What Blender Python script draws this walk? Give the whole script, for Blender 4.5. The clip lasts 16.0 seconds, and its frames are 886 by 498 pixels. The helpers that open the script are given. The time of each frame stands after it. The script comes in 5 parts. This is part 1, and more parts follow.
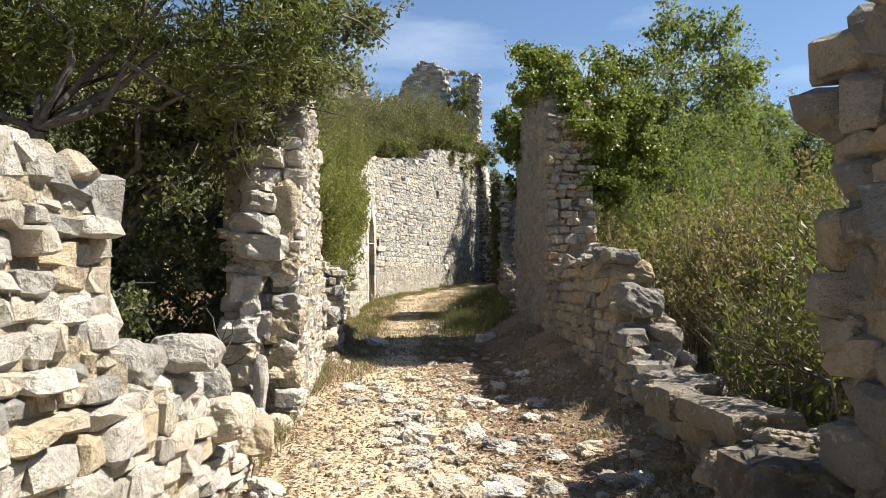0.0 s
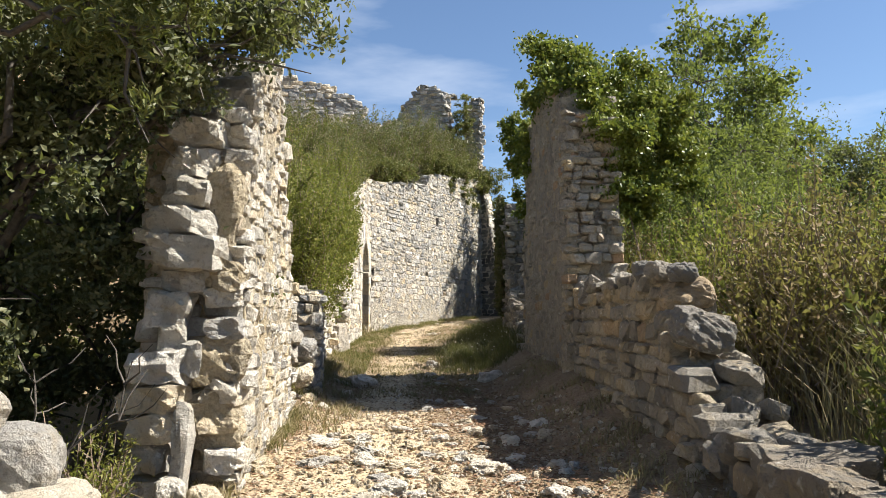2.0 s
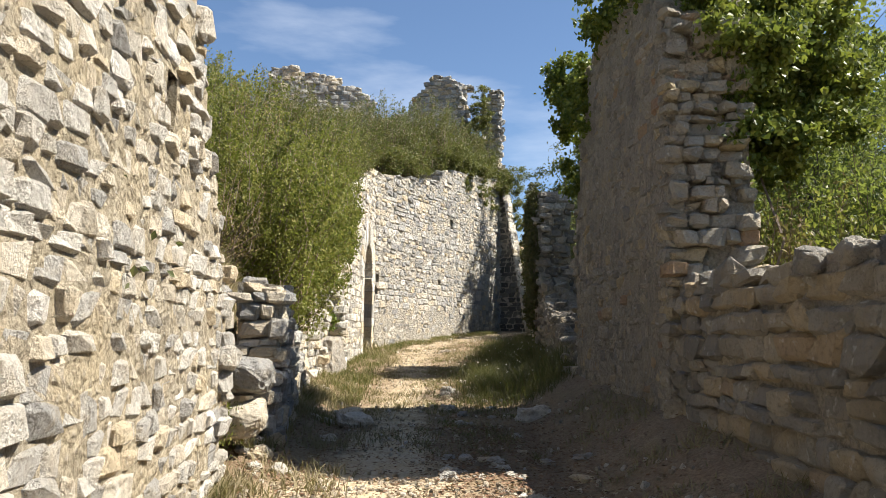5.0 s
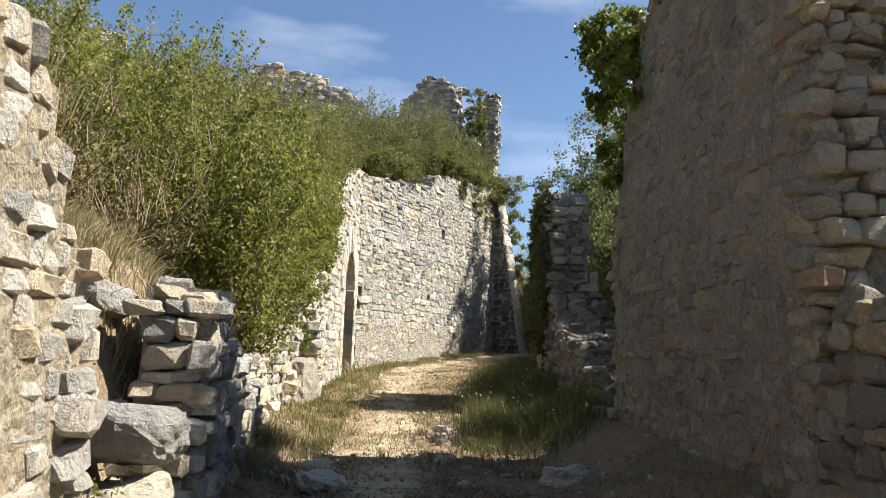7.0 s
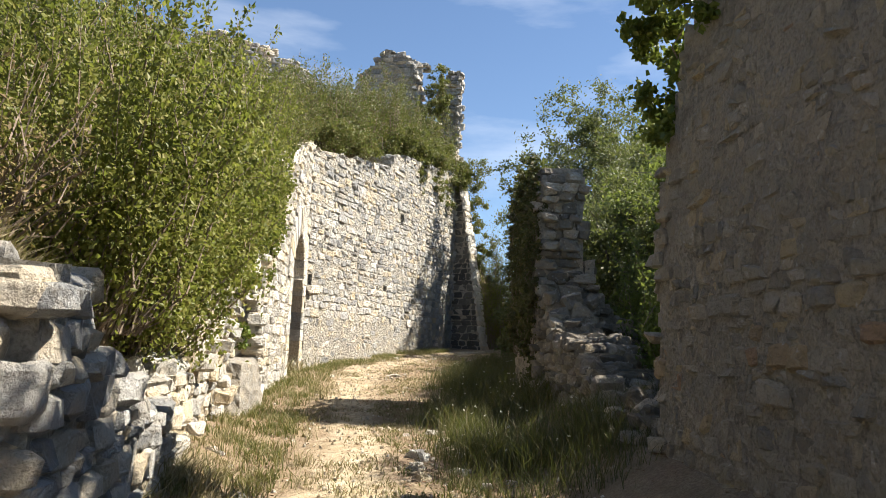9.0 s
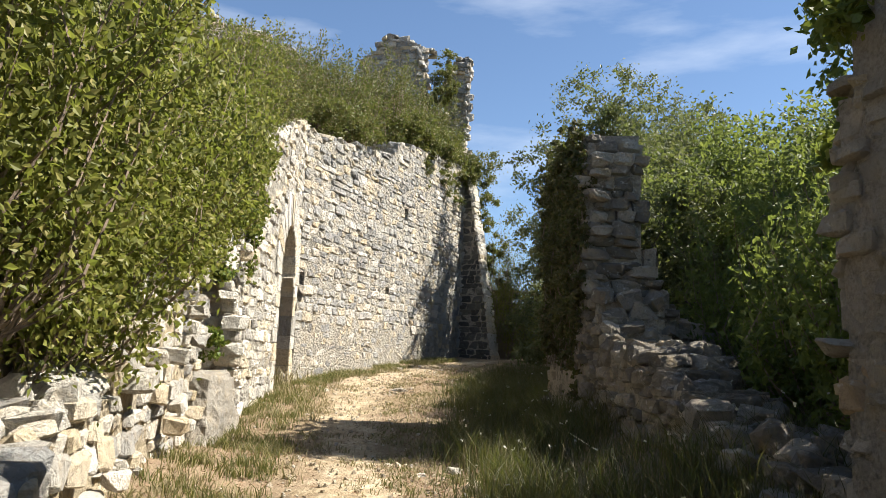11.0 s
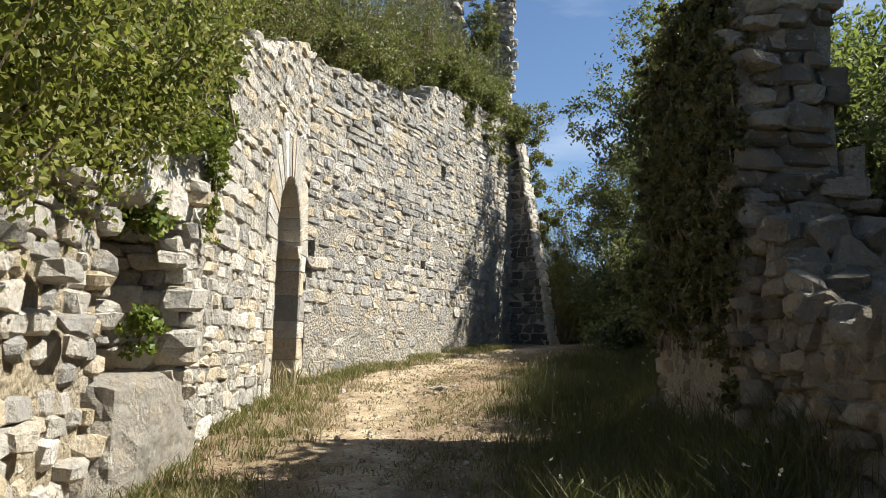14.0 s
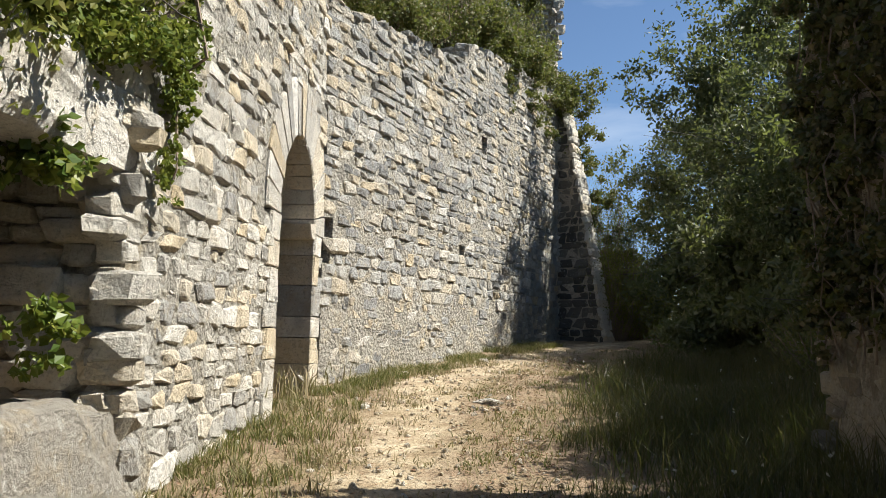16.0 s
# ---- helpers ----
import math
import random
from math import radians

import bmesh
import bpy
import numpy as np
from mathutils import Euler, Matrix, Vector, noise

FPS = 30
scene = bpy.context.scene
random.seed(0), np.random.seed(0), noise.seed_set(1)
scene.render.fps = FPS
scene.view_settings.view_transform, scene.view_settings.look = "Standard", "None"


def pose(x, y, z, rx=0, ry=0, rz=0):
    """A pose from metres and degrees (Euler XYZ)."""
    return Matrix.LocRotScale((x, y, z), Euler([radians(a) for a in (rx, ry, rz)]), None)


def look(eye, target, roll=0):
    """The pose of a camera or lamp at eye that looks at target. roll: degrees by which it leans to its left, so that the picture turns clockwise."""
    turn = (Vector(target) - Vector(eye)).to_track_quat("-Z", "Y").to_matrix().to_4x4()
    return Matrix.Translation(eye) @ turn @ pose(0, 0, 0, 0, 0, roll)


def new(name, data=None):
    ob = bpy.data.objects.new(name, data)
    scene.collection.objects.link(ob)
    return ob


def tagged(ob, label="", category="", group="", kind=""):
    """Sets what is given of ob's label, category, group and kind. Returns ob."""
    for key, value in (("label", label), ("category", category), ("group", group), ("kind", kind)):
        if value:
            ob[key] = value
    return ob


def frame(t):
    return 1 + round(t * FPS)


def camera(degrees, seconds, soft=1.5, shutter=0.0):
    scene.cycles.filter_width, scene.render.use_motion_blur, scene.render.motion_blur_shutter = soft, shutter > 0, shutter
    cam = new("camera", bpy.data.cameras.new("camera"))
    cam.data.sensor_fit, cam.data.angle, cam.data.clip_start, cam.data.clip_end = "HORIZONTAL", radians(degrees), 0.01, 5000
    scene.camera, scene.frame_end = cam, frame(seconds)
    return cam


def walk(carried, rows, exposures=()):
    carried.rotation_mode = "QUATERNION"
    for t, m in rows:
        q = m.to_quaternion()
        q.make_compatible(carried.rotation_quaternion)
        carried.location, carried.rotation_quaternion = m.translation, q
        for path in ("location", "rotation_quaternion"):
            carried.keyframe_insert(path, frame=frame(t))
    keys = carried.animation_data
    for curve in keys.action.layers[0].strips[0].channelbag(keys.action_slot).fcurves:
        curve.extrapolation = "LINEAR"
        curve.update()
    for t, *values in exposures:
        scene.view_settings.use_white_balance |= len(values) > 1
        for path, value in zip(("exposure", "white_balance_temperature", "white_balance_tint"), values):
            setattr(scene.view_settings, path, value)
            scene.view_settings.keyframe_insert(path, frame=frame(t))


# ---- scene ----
cam = camera(62.0, 16.0, soft=0.8)
PATH = [
    (0, (2.623, -2.078, 1.373), (2.236, -0.119, 1.474), -0.4),
    (0.5, (2.596, -1.561, 1.36), (2.209, 0.398, 1.463), -0.4),
    (1, (2.484, -1.084, 1.324), (2.1, 0.874, 1.463), -0.1),
    (1.5, (2.363, -0.612, 1.289), (1.982, 1.343, 1.471), -0.1),
    (2, (2.267, -0.039, 1.267), (1.879, 1.913, 1.464), -0.1),
    (2.5, (2.152, 0.581, 1.237), (1.756, 2.531, 1.439), -0.2),
    (3, (2.02, 1.286, 1.227), (1.613, 3.233, 1.435), -0.0),
    (3.5, (1.861, 1.822, 1.205), (1.444, 3.766, 1.426), 0.2),
    (4, (1.672, 2.449, 1.22), (1.255, 4.391, 1.448), 0.2),
    (6.5, (0.809, 5.528, 1.306), (0.415, 7.471, 1.576), 1.7),
    (7, (0.62, 6.093, 1.367), (0.247, 8.037, 1.653), 1.9),
    (7.5, (0.422, 6.586, 1.407), (0.091, 8.536, 1.703), 2.2),
    (8, (0.207, 7.142, 1.435), (-0.089, 9.099, 1.727), 2.2),
    (8.5, (0.014, 7.669, 1.448), (-0.252, 9.63, 1.734), 2.1),
    (9, (-0.132, 8.267, 1.506), (-0.366, 10.235, 1.776), 2.4),
    (11.5, (-0.758, 11.254, 1.534), (-0.99, 13.216, 1.845), 2.7),
    (12, (-0.777, 11.877, 1.528), (-1.026, 13.833, 1.862), 3.3),
    (12.5, (-0.832, 12.498, 1.496), (-1.101, 14.45, 1.84), 3.4),
    (13, (-0.89, 13.16, 1.481), (-1.188, 15.111, 1.806), 2.8),
    (13.5, (-1.034, 13.716, 1.491), (-1.358, 15.669, 1.772), 1.7),
    (14, (-1.216, 14.352, 1.522), (-1.561, 16.306, 1.777), 1.1),
    (14.5, (-1.355, 14.933, 1.546), (-1.727, 16.883, 1.788), 0.5),
    (15, (-1.575, 15.574, 1.532), (-1.967, 17.52, 1.771), 0.3),
    (15.5, (-1.762, 16.171, 1.614), (-2.165, 18.117, 1.842), 0.6),
    (16, (-1.846, 16.686, 1.619), (-2.274, 18.626, 1.854), 1.1),
]
walk(cam, [(t, look(eye, target, roll)) for t, eye, target, roll in PATH], [(0, 1.33, 6350, 10), (6.5, 1.33, 6350, 10), (9, 1.5, 6400, 10), (12.5, 1.3, 6300, 9), (16, 1.12, 6150, 8)])

# ---- world, sun ----
SUN = Vector((0.985 * 0.65, 0.17 * 0.65, 0.76))
world = bpy.data.worlds.new("sky")
scene.world = world
world.use_nodes = True
wn = world.node_tree
sky = wn.nodes.new("ShaderNodeTexSky")
sky.sky_type = "NISHITA"
sky.sun_disc = False
sky.sun_elevation = math.asin(SUN.normalized().z)
sky.sun_rotation = math.atan2(SUN.x, SUN.y)
sky.altitude = 300
sky.dust_density = 0.2
sky.ozone_density = 3.0
bg = wn.nodes["Background"]
bg.inputs["Strength"].default_value = 0.061
# thin streaks of cirrus over the blue
tc = wn.nodes.new("ShaderNodeTexCoord")
mp = wn.nodes.new("ShaderNodeMapping")
mp.inputs["Scale"].default_value = (1.2, 1.2, 5.0)
mp.inputs["Rotation"].default_value = (0.25, 0.2, 0.5)
cn = wn.nodes.new("ShaderNodeTexNoise")
cn.inputs["Scale"].default_value = 1.9
cn.inputs["Detail"].default_value = 7
cn.inputs["Roughness"].default_value = 0.55
cr = wn.nodes.new("ShaderNodeMapRange")
cr.inputs["From Min"].default_value = 0.55
cr.inputs["From Max"].default_value = 0.82
cr.inputs["To Max"].default_value = 0.42
cm = wn.nodes.new("ShaderNodeMixRGB")
cm.inputs[2].default_value = (8.5, 8.8, 9.2, 1)
wn.links.new(tc.outputs["Generated"], mp.inputs["Vector"])
wn.links.new(mp.outputs["Vector"], cn.inputs["Vector"])
wn.links.new(cn.outputs["Fac"], cr.inputs["Value"])
wn.links.new(cr.outputs["Result"], cm.inputs[0])
wn.links.new(sky.outputs["Color"], cm.inputs[1])
wn.links.new(cm.outputs["Color"], bg.inputs["Color"])
sun = new("sun", bpy.data.lights.new("sun", "SUN"))
sun.data.energy = 5.0
sun.data.angle = radians(0.55)
sun.data.color = (1.0, 0.93, 0.82)
sun.matrix_world = look(SUN * 80, (0, 0, 0))
rng = np.random.default_rng(7)


# ---- materials ----
def nodes_of(name):
    m = bpy.data.materials.new(name)
    m.use_nodes = True
    nt = m.node_tree
    return m, nt, nt.nodes["Principled BSDF"]


def noise_node(nt, scale, detail=5, rough=0.6, vec=None):
    n = nt.nodes.new("ShaderNodeTexNoise")
    n.inputs["Scale"].default_value = scale
    n.inputs["Detail"].default_value = detail
    n.inputs["Roughness"].default_value = rough
    if vec is not None:
        nt.links.new(vec, n.inputs["Vector"])
    return n.outputs["Fac"]


def ramp(nt, fac, stops):
    r = nt.nodes.new("ShaderNodeValToRGB")
    e = r.color_ramp.elements
    while len(e) < len(stops):
        e.new(0.5)
    for el, (p, c) in zip(e, stops):
        el.position, el.color = p, (*c, 1)
    nt.links.new(fac, r.inputs[0])
    return r.outputs["Color"]


def mixc(nt, fac, a, b, blend="MIX"):
    m = nt.nodes.new("ShaderNodeMixRGB")
    m.blend_type = blend
    for i, v in enumerate((fac, a, b)):
        if hasattr(v, "links"):
            nt.links.new(v, m.inputs[i])
        elif i == 0:
            m.inputs[0].default_value = v
        else:
            m.inputs[i].default_value = (*v, 1)
    return m.outputs["Color"]


def maprange(nt, v, a, b, c=0.0, d=1.0):
    m = nt.nodes.new("ShaderNodeMapRange")
    for k, x in (("From Min", a), ("From Max", b), ("To Min", c), ("To Max", d)):
        m.inputs[k].default_value = x
    nt.links.new(v, m.inputs["Value"])
    return m.outputs["Result"]


def world_pos(nt):
    return nt.nodes.new("ShaderNodeNewGeometry").outputs["Position"]


def bump(nt, bsdf, height, strength, dist):
    b = nt.nodes.new("ShaderNodeBump")
    b.inputs["Strength"].default_value = strength
    b.inputs["Distance"].default_value = dist
    nt.links.new(height, b.inputs["Height"])
    nt.links.new(b.outputs["Normal"], bsdf.inputs["Normal"])


def addv(nt, a, b, k=1.0):
    m = nt.nodes.new("ShaderNodeMath")
    m.operation = "MULTIPLY_ADD"
    nt.links.new(b, m.inputs[0])
    m.inputs[1].default_value = k
    nt.links.new(a, m.inputs[2])
    return m.outputs[0]


def stone_material(name, island, tones, lichen=0.35, ochre=0.35):
    """Limestone: each piece its own tone, ochre stains, grey lichen, pits."""
    m, nt, bs = nodes_of(name)
    pos = world_pos(nt)
    if island:
        rnd = nt.nodes.new("ShaderNodeNewGeometry").outputs["Random Per Island"]
    else:
        rnd = nt.nodes.new("ShaderNodeObjectInfo").outputs["Random"]
    tone = ramp(nt, rnd, tones)
    big = noise_node(nt, 1.6, 5, 0.6, pos)
    fine = noise_node(nt, 26, 7, 0.7, pos)
    mid = noise_node(nt, 7, 6, 0.65, pos)
    c = mixc(nt, maprange(nt, mid, 0.5, 0.72, 0, ochre), tone, (0.50, 0.36, 0.17))
    c = mixc(nt, maprange(nt, addv(nt, big, fine, 0.35), 0.70, 0.86, 0, lichen), c, (0.15, 0.145, 0.135))
    c = mixc(nt, maprange(nt, fine, 0.28, 0.5, 0.55, 0), c, (0.13, 0.11, 0.085))
    grit = noise_node(nt, 90, 4, 0.7, pos)
    c = mixc(nt, maprange(nt, grit, 0.28, 0.42, 0.5, 0), c, (0.16, 0.14, 0.11))
    white = noise_node(nt, 15, 4, 0.5, pos)
    c = mixc(nt, maprange(nt, white, 0.62, 0.72, 0, 0.45), c, (0.72, 0.70, 0.65))
    nt.links.new(c, bs.inputs["Base Color"])
    bs.inputs["Roughness"].default_value = 0.92
    bs.inputs["Specular IOR Level"].default_value = 0.15
    bump(nt, bs, addv(nt, addv(nt, fine, mid, 1.7), grit, 0.45), 1.0, 0.05)
    return m


PALE = [(0.0, (0.38, 0.365, 0.335)), (0.3, (0.60, 0.56, 0.485)), (0.6, (0.71, 0.665, 0.58)), (0.82, (0.65, 0.535, 0.36)), (1.0, (0.79, 0.755, 0.69))]
GREY = [(0.0, (0.25, 0.248, 0.238)), (0.35, (0.40, 0.393, 0.37)), (0.62, (0.53, 0.505, 0.455)), (0.84, (0.58, 0.475, 0.32)), (1.0, (0.69, 0.665, 0.61))]
DARK = [(0.0, (0.24, 0.225, 0.20)), (0.4, (0.36, 0.33, 0.28)), (0.7, (0.46, 0.41, 0.325)), (0.95, (0.48, 0.39, 0.26)), (1.0, (0.42, 0.31, 0.21))]
M_PALE = [stone_material("pale_limestone", False, PALE), stone_material("pale_limestone_rubble", True, PALE)]
M_GREY = [stone_material("grey_limestone", False, GREY, 0.5), stone_material("grey_limestone_rubble", True, GREY, 0.5)]
BURIED = [(0.0, (0.33, 0.30, 0.25)), (0.4, (0.42, 0.375, 0.30)), (0.8, (0.50, 0.44, 0.35)), (0.94, (0.53, 0.43, 0.27)), (1.0, (0.44, 0.29, 0.19))]
# buttress face: its shade and black staining both put into near-black tones
SHADE_BLACK = [(0.0, (0.07, 0.068, 0.062)), (0.6, (0.12, 0.115, 0.10)), (1.0, (0.19, 0.175, 0.15))]
M_SHADE_BLACK = [stone_material("shade_blackened_stone", False, SHADE_BLACK, 0.5, 0.1), stone_material("shade_blackened_rubble", True, SHADE_BLACK, 0.5, 0.1)]
M_GRAVEL = stone_material("earthy_gravel", True, [(0.0, (0.36, 0.30, 0.22)), (0.5, (0.50, 0.42, 0.30)), (0.85, (0.58, 0.51, 0.40)), (1.0, (0.64, 0.60, 0.52))], 0.15)
M_BURIED = [stone_material("render_worn_stone", False, BURIED, 0.5), stone_material("render_worn_rubble", True, BURIED, 0.5)]
# dirty limestone toned down: the shade under the trees is put into its colour
SHADE_DARK = [(0.0, (0.15, 0.135, 0.11)), (0.4, (0.26, 0.23, 0.19)), (0.8, (0.37, 0.32, 0.25)), (1.0, (0.47, 0.43, 0.36))]
M_SHADE_DARK = [stone_material("shade_dark_limestone", False, SHADE_DARK, 0.6), stone_material("shade_dark_limestone_rubble", True, SHADE_DARK, 0.6)]
M_DARK = [stone_material("weathered_limestone", False, DARK, 0.6), stone_material("weathered_limestone_rubble", True, DARK, 0.6)]


def mortar_material(name, a, b, dark):
    m, nt, bs = nodes_of(name)
    pos = world_pos(nt)
    big = noise_node(nt, 1.1, 6, 0.65, pos)
    fine = noise_node(nt, 38, 6, 0.7, pos)
    peb = nt.nodes.new("ShaderNodeTexVoronoi")
    peb.inputs["Scale"].default_value = 17
    nt.links.new(pos, peb.inputs["Vector"])
    c = mixc(nt, maprange(nt, big, 0.35, 0.65), a, b)
    c = mixc(nt, maprange(nt, fine, 0.3, 0.55, 0.7, 0), c, dark)
    stain = noise_node(nt, 3.3, 6, 0.7, pos)
    c = mixc(nt, maprange(nt, stain, 0.52, 0.68, 0, 0.6), c, (0.52, 0.42, 0.27))
    c = mixc(nt, maprange(nt, stain, 0.34, 0.46, 0.6, 0), c, dark)
    c = mixc(nt, maprange(nt, peb.outputs["Distance"], 0.0, 0.35, 0.5, 0), c, (0.55, 0.5, 0.42))
    nt.links.new(c, bs.inputs["Base Color"])
    bs.inputs["Roughness"].default_value = 0.95
    bs.inputs["Specular IOR Level"].default_value = 0.1
    bump(nt, bs, addv(nt, addv(nt, addv(nt, fine, big, 2.0), stain, 1.6), peb.outputs["Distance"], -0.8), 1.0, 0.075)
    return m


M_MORTAR = mortar_material("sandy_lime_mortar", (0.58, 0.48, 0.32), (0.48, 0.42, 0.32), (0.22, 0.18, 0.12))
M_MORTAR_GREY = mortar_material("grey_lime_mortar", (0.40, 0.37, 0.31), (0.48, 0.445, 0.375), (0.16, 0.145, 0.12))
M_RENDER = mortar_material("weathered_lime_render", (0.50, 0.435, 0.345), (0.39, 0.35, 0.29), (0.19, 0.165, 0.13))


def leaf_material(name, tones, trans=0.35, rough=0.5):
    m, nt, bs = nodes_of(name)
    rnd = nt.nodes.new("ShaderNodeNewGeometry").outputs["Random Per Island"]
    pos = world_pos(nt)
    c = ramp(nt, rnd, tones)
    n = noise_node(nt, 1.3, 3, 0.5, pos)
    c = mixc(nt, maprange(nt, n, 0.35, 0.65, 0.0, 0.35), c, tones[-1][1])
    nt.links.new(c, bs.inputs["Base Color"])
    bs.inputs["Roughness"].default_value = rough
    bs.inputs["Specular IOR Level"].default_value = 0.25
    tr = nt.nodes.new("ShaderNodeBsdfTranslucent")
    nt.links.new(mixc(nt, 0.5, c, (0.30, 0.36, 0.05), "MIX"), tr.inputs["Color"])
    mx = nt.nodes.new("ShaderNodeMixShader")
    mx.inputs[0].default_value = trans
    nt.links.new(bs.outputs[0], mx.inputs[1])
    nt.links.new(tr.outputs[0], mx.inputs[2])
    nt.links.new(mx.outputs[0], nt.nodes["Material Output"].inputs["Surface"])
    return m


L_OAK = leaf_material("holm_oak_leaves", [(0, (0.045, 0.06, 0.028)), (0.5, (0.085, 0.10, 0.05)), (0.85, (0.14, 0.15, 0.085)), (1, (0.19, 0.18, 0.09))], 0.32, 0.5)
L_BUSH = leaf_material("bright_shrub_leaves", [(0, (0.07, 0.085, 0.02)), (0.4, (0.13, 0.145, 0.03)), (0.75, (0.20, 0.195, 0.045)), (0.92, (0.30, 0.26, 0.09)), (1, (0.22, 0.215, 0.05))], 0.42)
L_DRY = leaf_material("dull_scrub_leaves", [(0, (0.06, 0.08, 0.022)), (0.5, (0.11, 0.12, 0.035)), (0.8, (0.17, 0.13, 0.055)), (1, (0.12, 0.115, 0.04))], 0.3)
# brown-green weed tones darkened: the lane's shade is put into the leaf colour
L_SHADE_WEED = leaf_material("shade_dark_weed_leaves", [(0, (0.035, 0.042, 0.018)), (0.5, (0.066, 0.070, 0.029)), (0.8, (0.14, 0.105, 0.055)), (1, (0.085, 0.072, 0.035))], 0.25)
L_RUST = leaf_material("rusty_dry_leaves", [(0, (0.13, 0.09, 0.045)), (0.5, (0.22, 0.15, 0.07)), (0.8, (0.17, 0.155, 0.05)), (1, (0.27, 0.18, 0.09))], 0.3, 0.6)
L_IVY = leaf_material("ivy_leaves", [(0, (0.04, 0.075, 0.014)), (0.5, (0.09, 0.13, 0.022)), (0.9, (0.19, 0.20, 0.04)), (1, (0.20, 0.21, 0.035))], 0.3, 0.4)
L_TREE = leaf_material("broad_tree_leaves", [(0, (0.055, 0.085, 0.025)), (0.6, (0.11, 0.145, 0.042)), (1, (0.16, 0.185, 0.06))], 0.45)
L_FAR = leaf_material("distant_wood_leaves", [(0, (0.045, 0.06, 0.03)), (0.6, (0.07, 0.085, 0.045)), (1, (0.10, 0.105, 0.06))], 0.15)
L_NEEDLE = leaf_material("cypress_sprays", [(0, (0.05, 0.07, 0.022)), (0.6, (0.10, 0.115, 0.035)), (1, (0.16, 0.16, 0.05))], 0.3)
L_GRASS = leaf_material("green_grass", [(0, (0.045, 0.052, 0.02)), (0.45, (0.085, 0.09, 0.034)), (0.75, (0.24, 0.20, 0.10)), (1, (0.17, 0.145, 0.06))], 0.3, 0.6)
L_STRAW = leaf_material("dry_straw_grass", [(0, (0.19, 0.15, 0.085)), (0.5, (0.31, 0.26, 0.16)), (0.9, (0.22, 0.165, 0.10)), (1, (0.25, 0.20, 0.115))], 0.25, 0.7)
L_LITTER = leaf_material("fallen_leaf_litter", [(0, (0.10, 0.05, 0.03)), (0.5, (0.20, 0.11, 0.065)), (0.85, (0.30, 0.20, 0.12)), (1, (0.20, 0.12, 0.08))], 0.1, 0.8)


def bark_material(name, a, b):
    m, nt, bs = nodes_of(name)
    pos = world_pos(nt)
    f = noise_node(nt, 18, 6, 0.7, pos)
    nt.links.new(ramp(nt, f, [(0.3, a), (0.7, b)]), bs.inputs["Base Color"])
    bs.inputs["Roughness"].default_value = 0.9
    bump(nt, bs, f, 0.8, 0.02)
    return m


M_BARK = bark_material("grey_brown_bark", (0.045, 0.038, 0.032), (0.13, 0.115, 0.095))
M_TWIG = bark_material("dry_brown_twig", (0.12, 0.085, 0.06), (0.27, 0.21, 0.15))


def ground_material():
    """Yellow earth where feet have worn it (the 'worn' mask), litter, dry grass soil elsewhere."""
    m, nt, bs = nodes_of("trodden_earth")
    pos = world_pos(nt)
    at = nt.nodes.new("ShaderNodeAttribute")
    at.attribute_name = "worn"
    big = noise_node(nt, 0.9, 6, 0.65, pos)
    mid = noise_node(nt, 5, 6, 0.65, pos)
    fine = noise_node(nt, 45, 6, 0.7, pos)
    earth = mixc(nt, maprange(nt, mid, 0.35, 0.65), (0.50, 0.395, 0.245), (0.57, 0.485, 0.345))
    earth = mixc(nt, maprange(nt, fine, 0.30, 0.52, 0.6, 0), earth, (0.30, 0.225, 0.13))
    peb = nt.nodes.new("ShaderNodeTexVoronoi")
    peb.inputs["Scale"].default_value = 24
    nt.links.new(pos, peb.inputs["Vector"])
    pm = maprange(nt, addv(nt, peb.outputs["Distance"], mid, 0.5), 0.38, 0.46, 0.75, 0)
    earth = mixc(nt, pm, earth, (0.58, 0.53, 0.44))
    soil = mixc(nt, maprange(nt, mid, 0.35, 0.65), (0.27, 0.19, 0.125), (0.36, 0.28, 0.185))
    soil = mixc(nt, maprange(nt, fine, 0.35, 0.6, 0.65, 0), soil, (0.12, 0.085, 0.055))
    scrub = mixc(nt, maprange(nt, big, 0.4, 0.6), (0.16, 0.145, 0.065), (0.24, 0.19, 0.10))
    soil = mixc(nt, maprange(nt, big, 0.45, 0.65, 0, 0.5), soil, scrub)
    w = addv(nt, at.outputs["Fac"], noise_node(nt, 2.3, 5, 0.7, pos), 1.3)
    w = addv(nt, w, mid, 0.6)
    w = addv(nt, w, fine, 0.3)
    c = mixc(nt, maprange(nt, w, 1.45, 1.95), soil, earth)
    nt.links.new(c, bs.inputs["Base Color"])
    bs.inputs["Roughness"].default_value = 0.96
    bs.inputs["Specular IOR Level"].default_value = 0.1
    bump(nt, bs, addv(nt, addv(nt, fine, mid, 1.5), peb.outputs["Distance"], -0.6), 0.8, 0.03)
    return m


M_GROUND = ground_material()


# ---- mesh helpers ----
def mesh_of(name, verts, faces, material, smooth=False):
    me = bpy.data.meshes.new(name)
    me.from_pydata(np.asarray(verts, float).tolist(), [], [list(f) for f in faces] if not isinstance(faces, np.ndarray) else faces.tolist())
    me.materials.append(material)
    if smooth:
        me.shade_smooth()
    me.update()
    return me


def part(name, me, parent, label=""):
    ob = new(name, me)
    ob.parent = parent
    return tagged(ob, label)


def root(name, at, label, category, group="", kind=""):
    ob = new(name)
    ob.location = at
    ob.empty_display_size = 0.2
    return tagged(ob, label, category, group, kind)


def interp(pts, v):
    return float(np.interp(v, [p[0] for p in pts], [p[1] for p in pts]))


